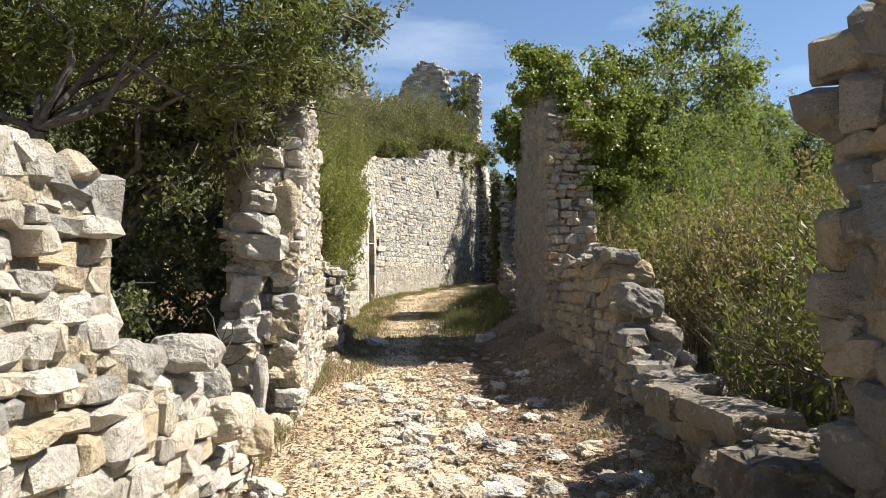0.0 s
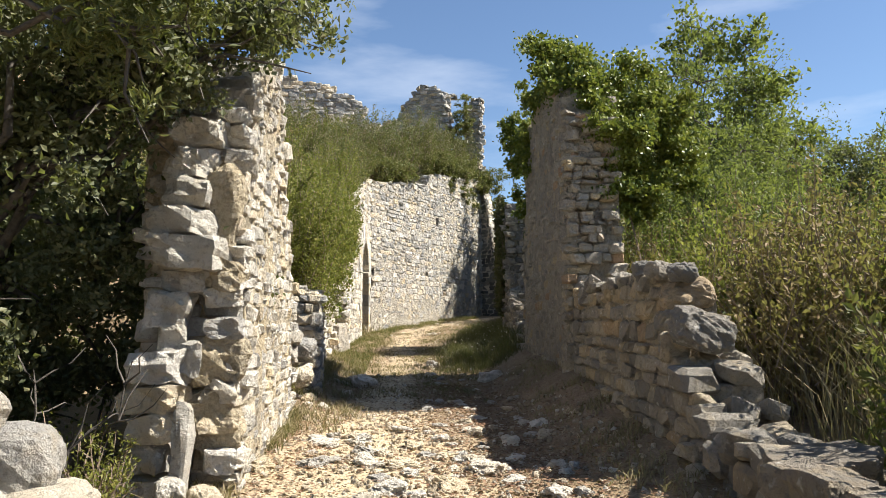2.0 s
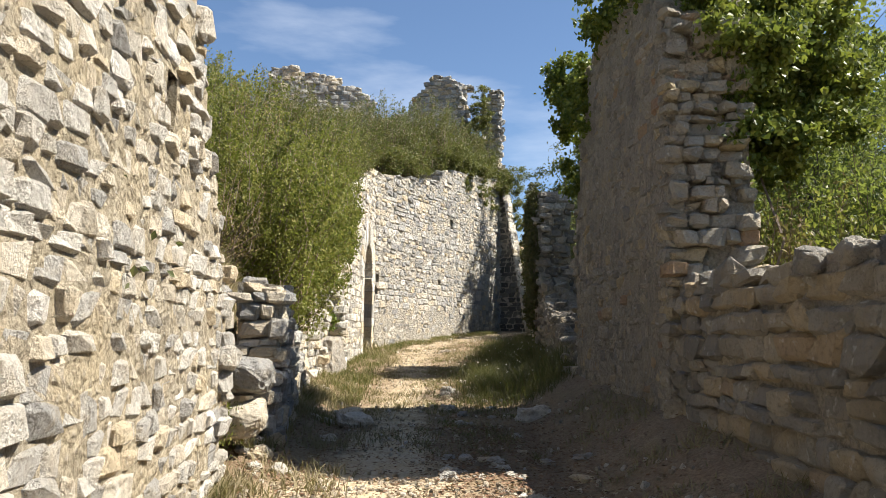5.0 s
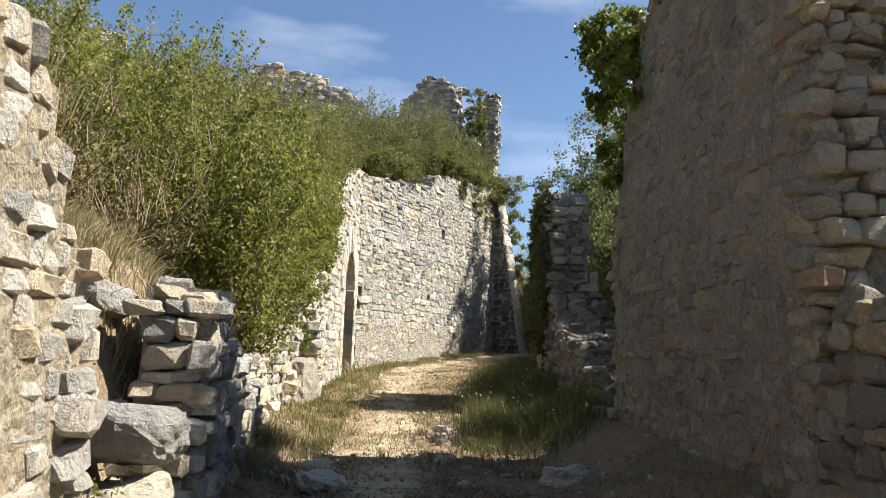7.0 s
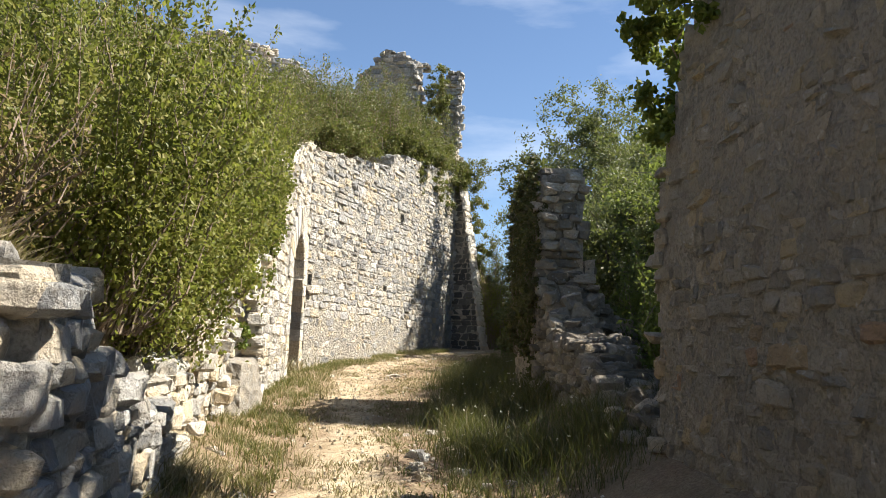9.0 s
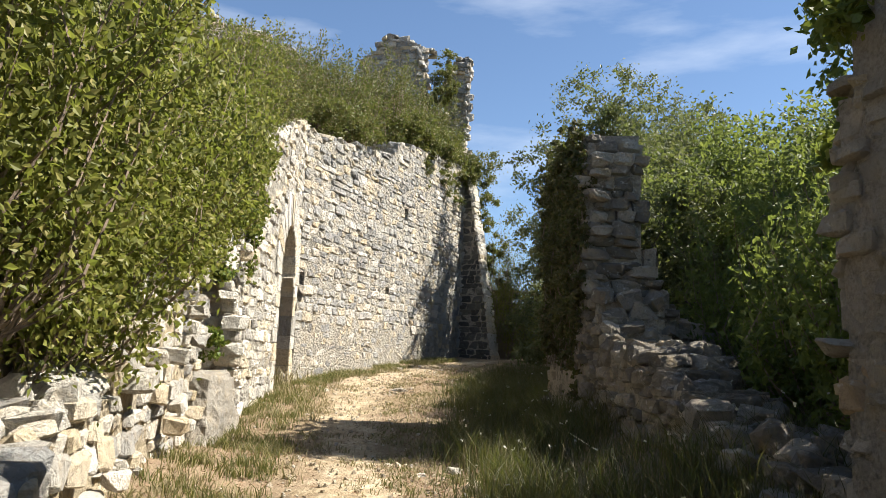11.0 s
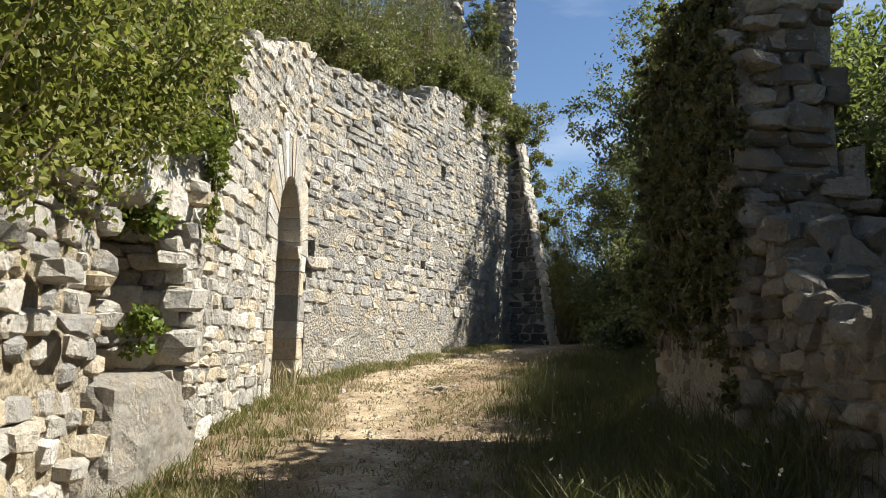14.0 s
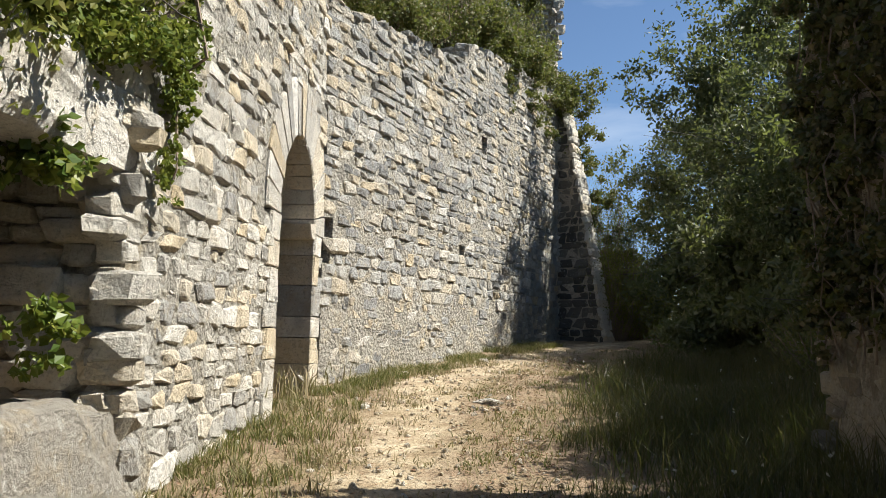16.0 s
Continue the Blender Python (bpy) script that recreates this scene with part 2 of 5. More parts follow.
# plan of the lane: its middle, its left and right walls, its height
MID = [(-30, 9), (-4, 2.9), (0, 2.2), (3, 1.45), (6, 0.6), (9, -0.3), (11.5, -0.9), (16.5, -2.0), (22, -3.4), (27, -4.3), (30, -3.7), (33, -2.6), (37, -0.6), (60, 6)]
LEFT = [(-30, 6.5), (0, 0.7), (5.4, -0.7), (9, -1.6), (10, -1.85), (11, -2.1), (14, -3.2), (20.5, -4.9), (26.4, -5.9)]
RIGHT = [(-30, 11), (0, 3.8), (6, 3.1), (10.6, 2.1), (14.8, 1.2), (20, 0.4), (26, 1.0), (40, 5)]
RISE = [(-60, -0.6), (-4, -0.12), (2, -0.1), (5.5, -0.02), (10, 0.04), (13, 0.14), (17, 0.3), (21, 0.42), (24.3, 0.75), (27, 0.92), (33.6, 1.42), (45, 2.0), (90, 3)]
FW_A, FW_B = (-5.75, 26.4), (-3.05, 37.0)
FW_K = (FW_B[0] - FW_A[0]) / (FW_B[1] - FW_A[1])


def behind_far_wall(x, y):
    d = ((x - FW_A[0]) * 10.6 - (y - FW_A[1]) * 2.7) / 10.94
    return -d if y > 26.0 else -99.0


def smooth(a, b, v):
    t = min(1.0, max(0.0, (v - a) / (b - a)))
    return t * t * (3 - 2 * t)


def land(x, y):
    """Height of the ground."""
    base = interp(RISE, y)
    xm, xr = interp(MID, y), interp(RIGHT, y)
    xl = interp(LEFT, min(y, 26.4))
    z = base
    off = x - xm
    # banks along the lane
    z += 0.4 * smooth(0.55, 1.0, off / max(0.5, xr - xm)) * smooth(4, 12, y) * (1 - smooth(20, 36, y))
    z += 0.18 * smooth(0.6, 1.05, off / max(0.5, xr - xm))
    z += 0.22 * smooth(0.5, 1.0, -off / max(0.5, xm - xl)) * smooth(8, 11, y) * (1 - smooth(16, 20, y))
    # thicket side
    z += 0.35 * smooth(0.2, 3, x - xr) + 0.03 * max(0, x - xr - 3)
    if x - xr > 40:
        z += 14 * smooth(40, 160, x - xr)
    # hillside on the castle's side
    dl = xl - x
    if y > 26.0:
        bw = behind_far_wall(x, y)
        if y > 37.0:
            bw = min(max(bw, 0), -3.1 - x) if x < -3.1 else -1
        dl = bw
    if dl > 0:
        step = interp([(5, 0.0), (9.0, 0.2), (9.5, 0.75), (10.6, 1.45), (11.5, 1.5), (14, 1.1), (20, 1.8), (21.5, 3.4), (26, 5.4), (34, 5.7), (50, 6.0)], y)
        slope = interp([(0, 0.03), (8, 0.12), (11, 0.42), (20, 0.5), (30, 0.45), (60, 0.4)], y)
        lo = interp([(8, 0.25), (9.3, 0.05), (10.3, 0.1), (12, 0.2), (19.5, 0.3), (20.8, 0.95), (23.3, 0.95), (23.4, 2.2), (26.4, 2.2), (26.6, 0.95), (40, 0.95)], y)
        z += step * smooth(lo, lo + 0.5, dl) + slope * max(0, min(dl, 16) - lo) + 0.12 * max(0, dl - 16) * (1 if dl < 60 else 0.3)
    n = noise.noise(Vector((x * 0.9, y * 0.9, 0))) * 0.06 + noise.noise(Vector((x * 4, y * 4, 3))) * 0.022
    return z + n


GX, GY, GS = -30.0, -5.0, 0.2
GRID = np.array([[land(GX + i * GS, GY + j * GS) for i in range(221)] for j in range(266)])


def lands(p):
    """Heights at many spots at once."""
    fx, fy = np.clip((p[:, 0] - GX) / GS, 0, 219.99), np.clip((p[:, 1] - GY) / GS, 0, 264.99)
    i, j = fx.astype(int), fy.astype(int)
    a, c = fx - i, fy - j
    return (GRID[j, i] * (1 - a) + GRID[j, i + 1] * a) * (1 - c) + (GRID[j + 1, i] * (1 - a) + GRID[j + 1, i + 1] * a) * c


# ---- ground ----
def build_ground():
    def lines(a, b, step, far):
        out = list(np.arange(a, b, step))
        g, v = step, b
        while v < far:
            g *= 1.28
            v += g
            out.append(v)
        g, v = step, a
        lo = []
        while v > -far:
            g *= 1.28
            v -= g
            lo.append(v)
        return lo[::-1] + out
    xs, ys = lines(-7.5, 5.5, 0.14, 900), lines(-4, 36, 0.14, 900)
    verts, worn = [], []
    for y in ys:
        xm = interp(MID, y)
        for x in xs:
            verts.append((x, y, land(x, y)))
            half = interp([(7, 1.05), (11, 0.5), (20, 0.42), (25, 0.6), (30, 0.6)], y)
            worn.append(max(0.0, 1.0 - (abs(x - xm + interp([(6, 0.3), (10, 0.0)], y)) / half) ** 2 * 0.38) * interp([(10, 1.0), (13, 0.78), (18, 0.64), (30, 0.6)], y) if -20 < y < 45 else 0.0)
    nx = len(xs)
    faces = [(j * nx + i, j * nx + i + 1, (j + 1) * nx + i + 1, (j + 1) * nx + i) for j in range(len(ys) - 1) for i in range(nx - 1)]
    me = mesh_of("ground", verts, faces, M_GROUND, True)
    a = me.attributes.new("worn", "FLOAT", "POINT")
    a.data.foreach_set("value", worn)
    return tagged(new("ground", me), "yellow earth footpath with dry grass, litter and stones", "ground", kind="structure")


build_ground()


# ---- stones ----
def stone_template(seed):
    """A roughly squared stone of unit size: corners out of true, every edge knocked off."""
    r = np.random.default_rng(seed)
    sg = [(x, y, z) for x in (-1, 1) for y in (-1, 1) for z in (-1, 1)]
    corner = {c: np.array(c, float) * 0.51 + r.normal(0, 0.066, 3) for c in sg}
    idx, verts = {}, []
    for c in sg:
        cut = r.uniform(0.08, 0.27, 3)
        for ax in range(3):
            v = corner[c].copy()
            for o in range(3):
                if o != ax:
                    v[o] -= c[o] * cut[o]
            idx[c, ax] = len(verts)
            verts.append(v + r.normal(0, 0.022, 3))
    faces = []

    def add(ids):
        p = np.array([verts[i] for i in ids])
        if np.dot(np.cross(p[1] - p[0], p[2] - p[0]), p.mean(0)) < 0:
            ids = ids[::-1]
        faces.append(ids)
    for ax in range(3):
        o1, o2 = [a for a in range(3) if a != ax]
        for s in (-1, 1):
            ring = []
            for p, q in ((-1, -1), (1, -1), (1, 1), (-1, 1)):
                c = [0, 0, 0]
                c[ax], c[o1], c[o2] = s, p, q
                ring.append(idx[tuple(c), ax])
            add(ring)
        for p in (-1, 1):
            for q in (-1, 1):
                lo, hi = [0, 0, 0], [0, 0, 0]
                lo[ax], lo[o1], lo[o2] = -1, p, q
                hi[ax], hi[o1], hi[o2] = 1, p, q
                lo, hi = tuple(lo), tuple(hi)
                add([idx[lo, o1], idx[hi, o1], idx[hi, o2], idx[lo, o2]])
    for c in sg:
        add([idx[c, 0], idx[c, 1], idx[c, 2]])
    return np.array(verts), faces


TEMPLATES = [stone_template(100 + i) for i in range(24)]
PIECES = {}


def piece_mesh(k, material):
    key = (k, material.name)
    if key not in PIECES:
        PIECES[key] = mesh_of("stone", TEMPLATES[k][0], TEMPLATES[k][1], material)
    return PIECES[key]


def lay_stones(owner, items, mats, singles, near):
    """items: (template, 4x4 matrix). Those nearest to `near` become parts, the rest one joined part."""
    items = sorted(items, key=lambda it: (it[1].translation - Vector(near)).length)
    for k, m in items[:singles]:
        ob = new("stone", piece_mesh(k, mats[0]))
        ob.parent = owner
        ob.matrix_parent_inverse = owner.matrix_basis.inverted()
        ob.matrix_basis = m
    rest = items[singles:]
    if rest:
        vs, fs, n = [], [], 0
        for k, m in rest:
            a = np.array(m)
            v = TEMPLATES[k][0] @ a[:3, :3].T + a[:3, 3]
            vs.append(v)
            fs += [[q + n for q in f] for f in TEMPLATES[k][1]]
            n += len(v)
        ob = part("rubble_stones", mesh_of("rubble_stones", np.vstack(vs), fs, mats[1]), owner)
        ob.matrix_parent_inverse = owner.matrix_basis.inverted()
        tagged(ob, kind="stuff")


def stone_matrix(c, u, n, w, d, h, tilt=2.0):
    """u along the wall, n out of it."""
    m = Matrix(((u[0], n[0], 0, c[0]), (u[1], n[1], 0, c[1]), (0, 0, 1, c[2]), (0, 0, 0, 1)))
    return m @ pose(0, 0, 0, *rng.normal(0, tilt, 3)) @ Matrix.Diagonal((w, d, h, 1))


def masonry(name, label, A, B, thick, top, base, mats, mortar, near, hole=None, sh=(0.10, 0.24), sw=(0.16, 0.46), proud=(0.0, 0.05),
            lean=0.0, singles=300, ends=(True, True), ragged=0.14, cap=True, cell=0.18, group="", fill=1.0, back=False, kind="", wild=0.0, joint=0.02, flush=-99.0, endscale=1.0, tilt=2.0):
    """A rubble wall whose face runs from A to B, with its outside to the right of that way. top(s), base(s): heights; hole(s, z) is open.
    lean: how far the face goes back per metre of height."""
    ax, ay = A
    L = math.hypot(B[0] - ax, B[1] - ay)
    u = ((B[0] - ax) / L, (B[1] - ay) / L)
    n = (u[1], -u[0])
    b0 = min(base(s) for s in np.linspace(0, L, 12))
    z1 = max(top(s) for s in np.linspace(0, L, 60))
    owner = root(name, (ax + u[0] * L / 2, ay + u[1] * L / 2, b0), label, "ruined wall", group, kind or "structure")

    def at(s, out, z):
        out -= lean * (z - b0)
        return (ax + u[0] * s + n[0] * out, ay + u[1] * s + n[1] * out, z)

    def solid(s, z):
        return 0 <= s <= L and b0 - 0.5 <= z < top(s) and not (hole and hole(s, z))
    # the core of mortar and fill
    ns, nz = max(2, int(L / cell)), max(2, int((z1 - b0) / cell))
    ds, dz = L / ns, (z1 - b0) / nz
    cellf = [[solid((i + 0.5) * ds, b0 + (j + 0.5) * dz + 0.06) for j in range(nz)] for i in range(ns)]
    verts, index, faces = [], {}, []

    def vid(i, j, k):
        if (i, j, k) not in index:
            s, z = i * ds, b0 + j * dz
            w = noise.noise(Vector((s * 3.1 + ax, z * 3.1, k * 9 + ay))) * 0.05
            e = 0.0 if i in (0, ns) else w * 0.8
            index[i, j, k] = len(verts)
            verts.append(at(s + e + (0.06 if i == 0 else -0.06 if i == ns else 0), (-joint + w * 0.45) if k == 0 else -thick - w, z + (w * 0.9 if 0 < j else -0.4)))
        return index[i, j, k]
    for i in range(ns):
        for j in range(nz):
            if not cellf[i][j]:
                continue
            faces.append((vid(i, j, 0), vid(i + 1, j, 0), vid(i + 1, j + 1, 0), vid(i, j + 1, 0)))
            faces.append((vid(i, j, 1), vid(i, j + 1, 1), vid(i + 1, j + 1, 1), vid(i + 1, j, 1)))
            if i == 0 or not cellf[i - 1][j]:
                faces.append((vid(i, j, 1), vid(i, j, 0), vid(i, j + 1, 0), vid(i, j + 1, 1)))
            if i == ns - 1 or not cellf[i + 1][j]:
                faces.append((vid(i + 1, j, 0), vid(i + 1, j, 1), vid(i + 1, j + 1, 1), vid(i + 1, j + 1, 0)))
            if j == nz - 1 or not cellf[i][j + 1]:
                faces.append((vid(i, j + 1, 0), vid(i + 1, j + 1, 0), vid(i + 1, j + 1, 1), vid(i, j + 1, 1)))
    core = part("wall_core", mesh_of("wall_core", verts, faces, mortar), owner)
    core.matrix_parent_inverse = owner.matrix_basis.inverted()
    # the stones of the face, course by course
    items = []

    def face_course(length, place, uu, nn, okay, rough, big=1.0):
        z = b0 - 0.1
        while z < z1:
            h = rng.uniform(*sh) * big
            s = -rng.uniform(0, 0.2)
            while s < length:
                w = rng.uniform(*sw) * (0.75 + h * 1.6) * big
                hh = h * rng.uniform(0.8, 1.08)
                sc, zc = s + w / 2, z + h / 2 + rng.normal(0, 0.012)
                if 0 < sc < length and okay(sc, zc, w, hh) and rng.random() < fill:
                    d = rng.uniform(0.16, 0.26) * big
                    p = rng.uniform(*proud) + rng.normal(0, 0.012) + (rng.uniform(-rough, rough) if rough else 0)
                    if zc < flush:
                        p -= 0.022
                    if wild and rng.random() < 0.3:
                        p += rng.uniform(-wild, wild)
                    items.append((int(rng.integers(24)), stone_matrix(place(sc, p - d / 2, zc), uu, nn, w, d, hh, tilt)))
                s += w
            z += h

    def okay_face(s, z, w, h):
        return solid(s, z + h * 0.25) and solid(min(L, max(0, s - w * 0.35)), z) and solid(min(L, max(0, s + w * 0.35)), z)
    face_course(L, at, u, n, okay_face, 0.0)
    if back:
        face_course(L, lambda s, p, z: at(s, -thick - p, z), (-u[0], -u[1]), (-n[0], -n[1]), okay_face, 0.0)
    for flag, s0, sg in ((ends[0], 0.0, -1), (ends[1], L, 1)):
        if flag:
            nn = (u[0] * sg, u[1] * sg)
            uu = (-n[0] * sg, -n[1] * sg) if sg > 0 else n
            face_course(thick, lambda s, p, z: at(s0 + sg * (p + 0.02), (-s if sg > 0 else -thick + s), z), uu, nn,
                        lambda s, z, w, h: solid(min(L, max(0, s0 - sg * 0.15)), z + h * 0.3), ragged, endscale)
    if cap:
        s = 0.0
        while s < L:
            w = rng.uniform(*sw) * 0.8
            o = 0.0
            while o < thick:
                d = min(rng.uniform(0.18, 0.4), thick - o)
                if d < 0.1:
                    break
                h = rng.uniform(0.1, 0.24)
                zt = top(min(L, s + w / 2))
                if solid(min(L, s + w / 2), zt - 0.15):
                    items.append((int(rng.integers(24)), stone_matrix(at(s + w / 2, -o - d / 2 + rng.normal(0, 0.03), zt - h * 0.2 + rng.normal(0, 0.03)), u, n, w * 1.0, d * 1.0, h, 6 + 90 * wild)))
                o += d
            s += w * 0.95
    lay_stones(owner, items, mats, singles, near)
    return owner


def wobble(f, amp, freq, seed):
    return lambda s: f(s) + noise.noise(Vector((s * freq, seed, 0.5))) * amp + noise.noise(Vector((s * freq * 3.3, seed, 7.5))) * amp * 0.5


def poly(*pts):
    return lambda s: interp(pts, s)


# ---- the ruined walls of the lane ----
PIER = masonry("wall_left_pier", "tall broken wall of pale limestone rubble, sunlit face", (-0.42, 5.4), (-1.5, 9.0), 0.8,
        wobble(poly((0, 3.1), (1, 3.55), (2.0, 3.95), (2.5, 3.3), (3.1, 2.35), (3.6, 1.75), (3.76, 1.4)), 0.12, 1.3, 1), lambda s: -0.25,
        M_PALE, M_MORTAR, (0, 6, 1.2), hole=lambda s, z: (1.93 < s < 2.08 and 2.35 < z < 2.8),
        sh=(0.07, 0.16), sw=(0.10, 0.30), proud=(-0.012, 0.01), ragged=0.07, singles=300, joint=0.012, endscale=1.15)
masonry("wall_left_low", "low ruined wall of grey weathered rubble on the bank", (-1.74, 10.55), (-3.05, 14.2), 0.45,
        wobble(poly((0, 1.72), (0.75, 1.75), (0.95, 1.42), (1.6, 1.35), (2.2, 1.0), (4.1, 0.9)), 0.1, 1.7, 2), lambda s: -0.1,
        M_GREY, M_MORTAR_GREY, (-1.8, 10.3, 1.2), sh=(0.08, 0.2), sw=(0.12, 0.36), ragged=0.05, endscale=0.85)
masonry("wall_bank_stub", "crumbled retaining stub of pale boulders and earth", (-3.6, 9.85), (-1.85, 10.25), 0.7,
        wobble(poly((0, 0.95), (0.9, 0.85), (1.2, 0.85), (1.67, 0.75)), 0.14, 2.1, 3), lambda s: -0.1,
        M_PALE, M_MORTAR, (-2, 9.8, 0.8), sh=(0.07, 0.18), sw=(0.1, 0.36), ragged=0.1, wild=0.1)
masonry("wall_left_crumbled", "crumbling pale rubble wall below the shrubs", (-3.15, 14.2), (-4.72, 19.4), 0.8,
        wobble(poly((0, 1.0), (1.6, 1.3), (2.6, 1.9), (3.6, 2.5), (4.6, 2.75), (5.43, 3.0)), 0.2, 1.2, 4), lambda s: 0.0,
        M_PALE, M_MORTAR, (-4.3, 18, 1), sh=(0.07, 0.2), sw=(0.1, 0.36), ragged=0.16, wild=0.24, fill=0.84)
masonry("wall_recess", "ochre-plastered back of a broken wall niche", (-5.75, 19.2), (-5.95, 21.1), 0.5,
        wobble(poly((0, 3.2), (1.66, 3.6)), 0.15, 1.2, 5), lambda s: 0.2, M_PALE, M_MORTAR, (-5, 20, 1.5), sh=(0.13, 0.3), sw=(0.25, 0.6), proud=(-0.03, 0.01), ends=(False, False))

DOOR_S, DOOR_W, SPRING, APEX = 4.32, 0.84, 2.95, 4.06


def gate(s, z):
    d = abs(s - DOOR_S)
    if z < SPRING:
        return d < DOOR_W
    k = (z - SPRING) / (APEX - SPRING)
    return k < 1 and d < DOOR_W * math.sqrt(max(0.0, 1 - k ** 1.7))


def gate_and_ring(s, z):
    d = abs(s - DOOR_S)
    if z < SPRING:
        return d < DOOR_W + 0.02
    return math.hypot(d / (DOOR_W + 0.55), (z - SPRING) / (APEX - SPRING + 0.62)) < 1


DW_A, DW_B = (-4.87, 20.85), (-5.75, 26.4)
DW_TOP = wobble(poly((0, 4.3), (0.4, 4.7), (2, 5.3), (4, 6.1), (5.0, 6.5), (5.62, 6.55)), 0.1, 1.5, 6)
masonry("wall_gate", "sunlit coursed limestone wall with an arched gateway", DW_A, DW_B, 1.0, DW_TOP, lambda s: 0.1, M_PALE, M_MORTAR_GREY,
        (-5, 22.5, 1.8), hole=gate_and_ring, sh=(0.12, 0.24), sw=(0.18, 0.42), proud=(-0.006, 0.010), joint=0.013, tilt=0.9, ragged=0.06, ends=(True, False), cell=0.14, singles=300)


def far_holes(s, z):
    return (0.02 < s < 0.2 and 2.7 < z < 3.3) or (5.6 < s < 5.84 and 5.5 < z < 5.92) or (4.55 < s < 4.85 and 3.2 < z < 3.5)


masonry("wall_curtain", "high curtain wall of coursed grey limestone", FW_A, FW_B, 1.0,
        wobble(poly((0, 6.5), (1.7, 6.75), (2.7, 6.92), (4.6, 7.1), (4.9, 7.62), (7.05, 8.0), (9.6, 8.25), (10.94, 8.35)), 0.1, 2.0, 7), lambda s: 0.55 + 0.07 * s,
        M_GREY, M_MORTAR_GREY, (-5, 28.6, 3), hole=far_holes, sh=(0.10, 0.24), sw=(0.17, 0.44), proud=(-0.007, 0.012), ends=(False, True), cell=0.13, joint=0.014, flush=2.3, tilt=0.9)


def buttress():
    """A battered spur at the wall's end: a wedge that narrows upward, coursed on its face, coped with thin slabs along the slope."""
    foot_, head = Vector((-3.1, 36.85, 0.9)), Vector((-1.75, 36.25, 0.9))
    u = (head - foot_).normalized()
    n = Vector((u.y, -u.x, 0))
    reach = (head - foot_).length
    top_z, thick = 8.2, 0.45
    owner = root("wall_buttress", foot_ + u * 0.6, "battered stone buttress with a pale sloping coping", "buttress", kind="structure")

    def width(z):
        return 0.12 + (reach - 0.12) * max(0.0, 1 - (z - 0.9) / (top_z - 0.9)) ** 0.92
    verts, faces, rows = [], [], 26
    for j in range(rows + 1):
        z = 0.6 + (top_z - 0.6) * j / rows
        w = width(max(0.9, z))
        for o in (0.0, -thick):
            for k in (0.0, 0.5, 1.0):
                q = foot_ + u * (w * k) + n * (o + noise.noise(Vector((w * k * 3, z * 2, o))) * 0.03)
                verts.append((q.x, q.y, z))
    for j in range(rows):
        c = j * 6
        for p, q in ((0, 1), (1, 2), (2, 5), (5, 4), (4, 3), (3, 0)):
            faces.append((c + p, c + q, c + q + 6, c + p + 6))
    c = rows * 6
    faces.append((c, c + 1, c + 2, c + 5, c + 4, c + 3))
    core = part("wall_core", mesh_of("wall_core", verts, faces, M_RENDER), owner)
    core.matrix_parent_inverse = owner.matrix_basis.inverted()
    items, coping, z = [], [], 0.8
    while z < top_z - 0.2:
        h, x = rng.uniform(0.16, 0.3), 0.0
        w1 = width(z + h)
        while x < w1 - 0.08:
            w = min(rng.uniform(0.22, 0.5), w1 - x)
            q = foot_ + u * (x + w / 2) + n * (rng.uniform(-0.005, 0.02) - 0.09)
            items.append((int(rng.integers(24)), stone_matrix((q.x, q.y, z + h / 2), u, n, w, 0.2, h, 1.2)))
            x += w
        # the coping of this course, standing a little proud of the slope
        q = foot_ + u * (width(z + h / 2) + 0.02) + n * (-thick / 2 + 0.02)
        lean_ = math.degrees(math.atan2(width(z) - width(z + h), h))
        m = Matrix(((u.x, n.x, 0, q.x), (u.y, n.y, 0, q.y), (0, 0, 1, z + h / 2), (0, 0, 0, 1))) @ pose(0, 0, 0, 0, -lean_, 0) @ Matrix.Diagonal((0.12, thick + 0.1, h * 1.04, 1))
        coping.append((int(rng.integers(24)), m))
        z += h
    # face in tones darkened for shade, coping kept pale for the lit edge
    lay_stones(owner, items, M_SHADE_BLACK, 300, (-2, 36.5, 2))
    lay_stones(owner, coping, M_PALE, 300, (-2, 36.5, 2))


buttress()

masonry("wall_right_low", "dry-stone low wall of brown weathered rubble", (2.02, 10.75), (3.08, 5.75), 0.6,
        wobble(poly((0, 1.7), (3.5, 1.66), (3.9, 1.45), (4.3, 1.05), (4.75, 0.78), (5.1, 0.45)), 0.06, 1.8, 8), lambda s: 0.0,
        M_DARK, M_RENDER, (2.9, 6.5, 0.8), sh=(0.10, 0.21), sw=(0.16, 0.42), proud=(0.01, 0.06), ragged=0.12, wild=0.03)
masonry("wall_right_pier", "tall wall with weathered lime render over rubble", (0.98, 14.85), (1.95, 10.7), 0.8,
        wobble(poly((0, 2.9), (0.5, 4.0), (0.95, 4.9), (3.0, 5.05), (3.8, 4.7), (4.26, 4.2)), 0.12, 1.4, 9), lambda s: 0.1,
        M_BURIED, M_RENDER, (1.9, 11, 1.8), sh=(0.06, 0.17), sw=(0.08, 0.28), proud=(-0.014, 0.02), ragged=0.1, joint=-0.002, wild=0.012)
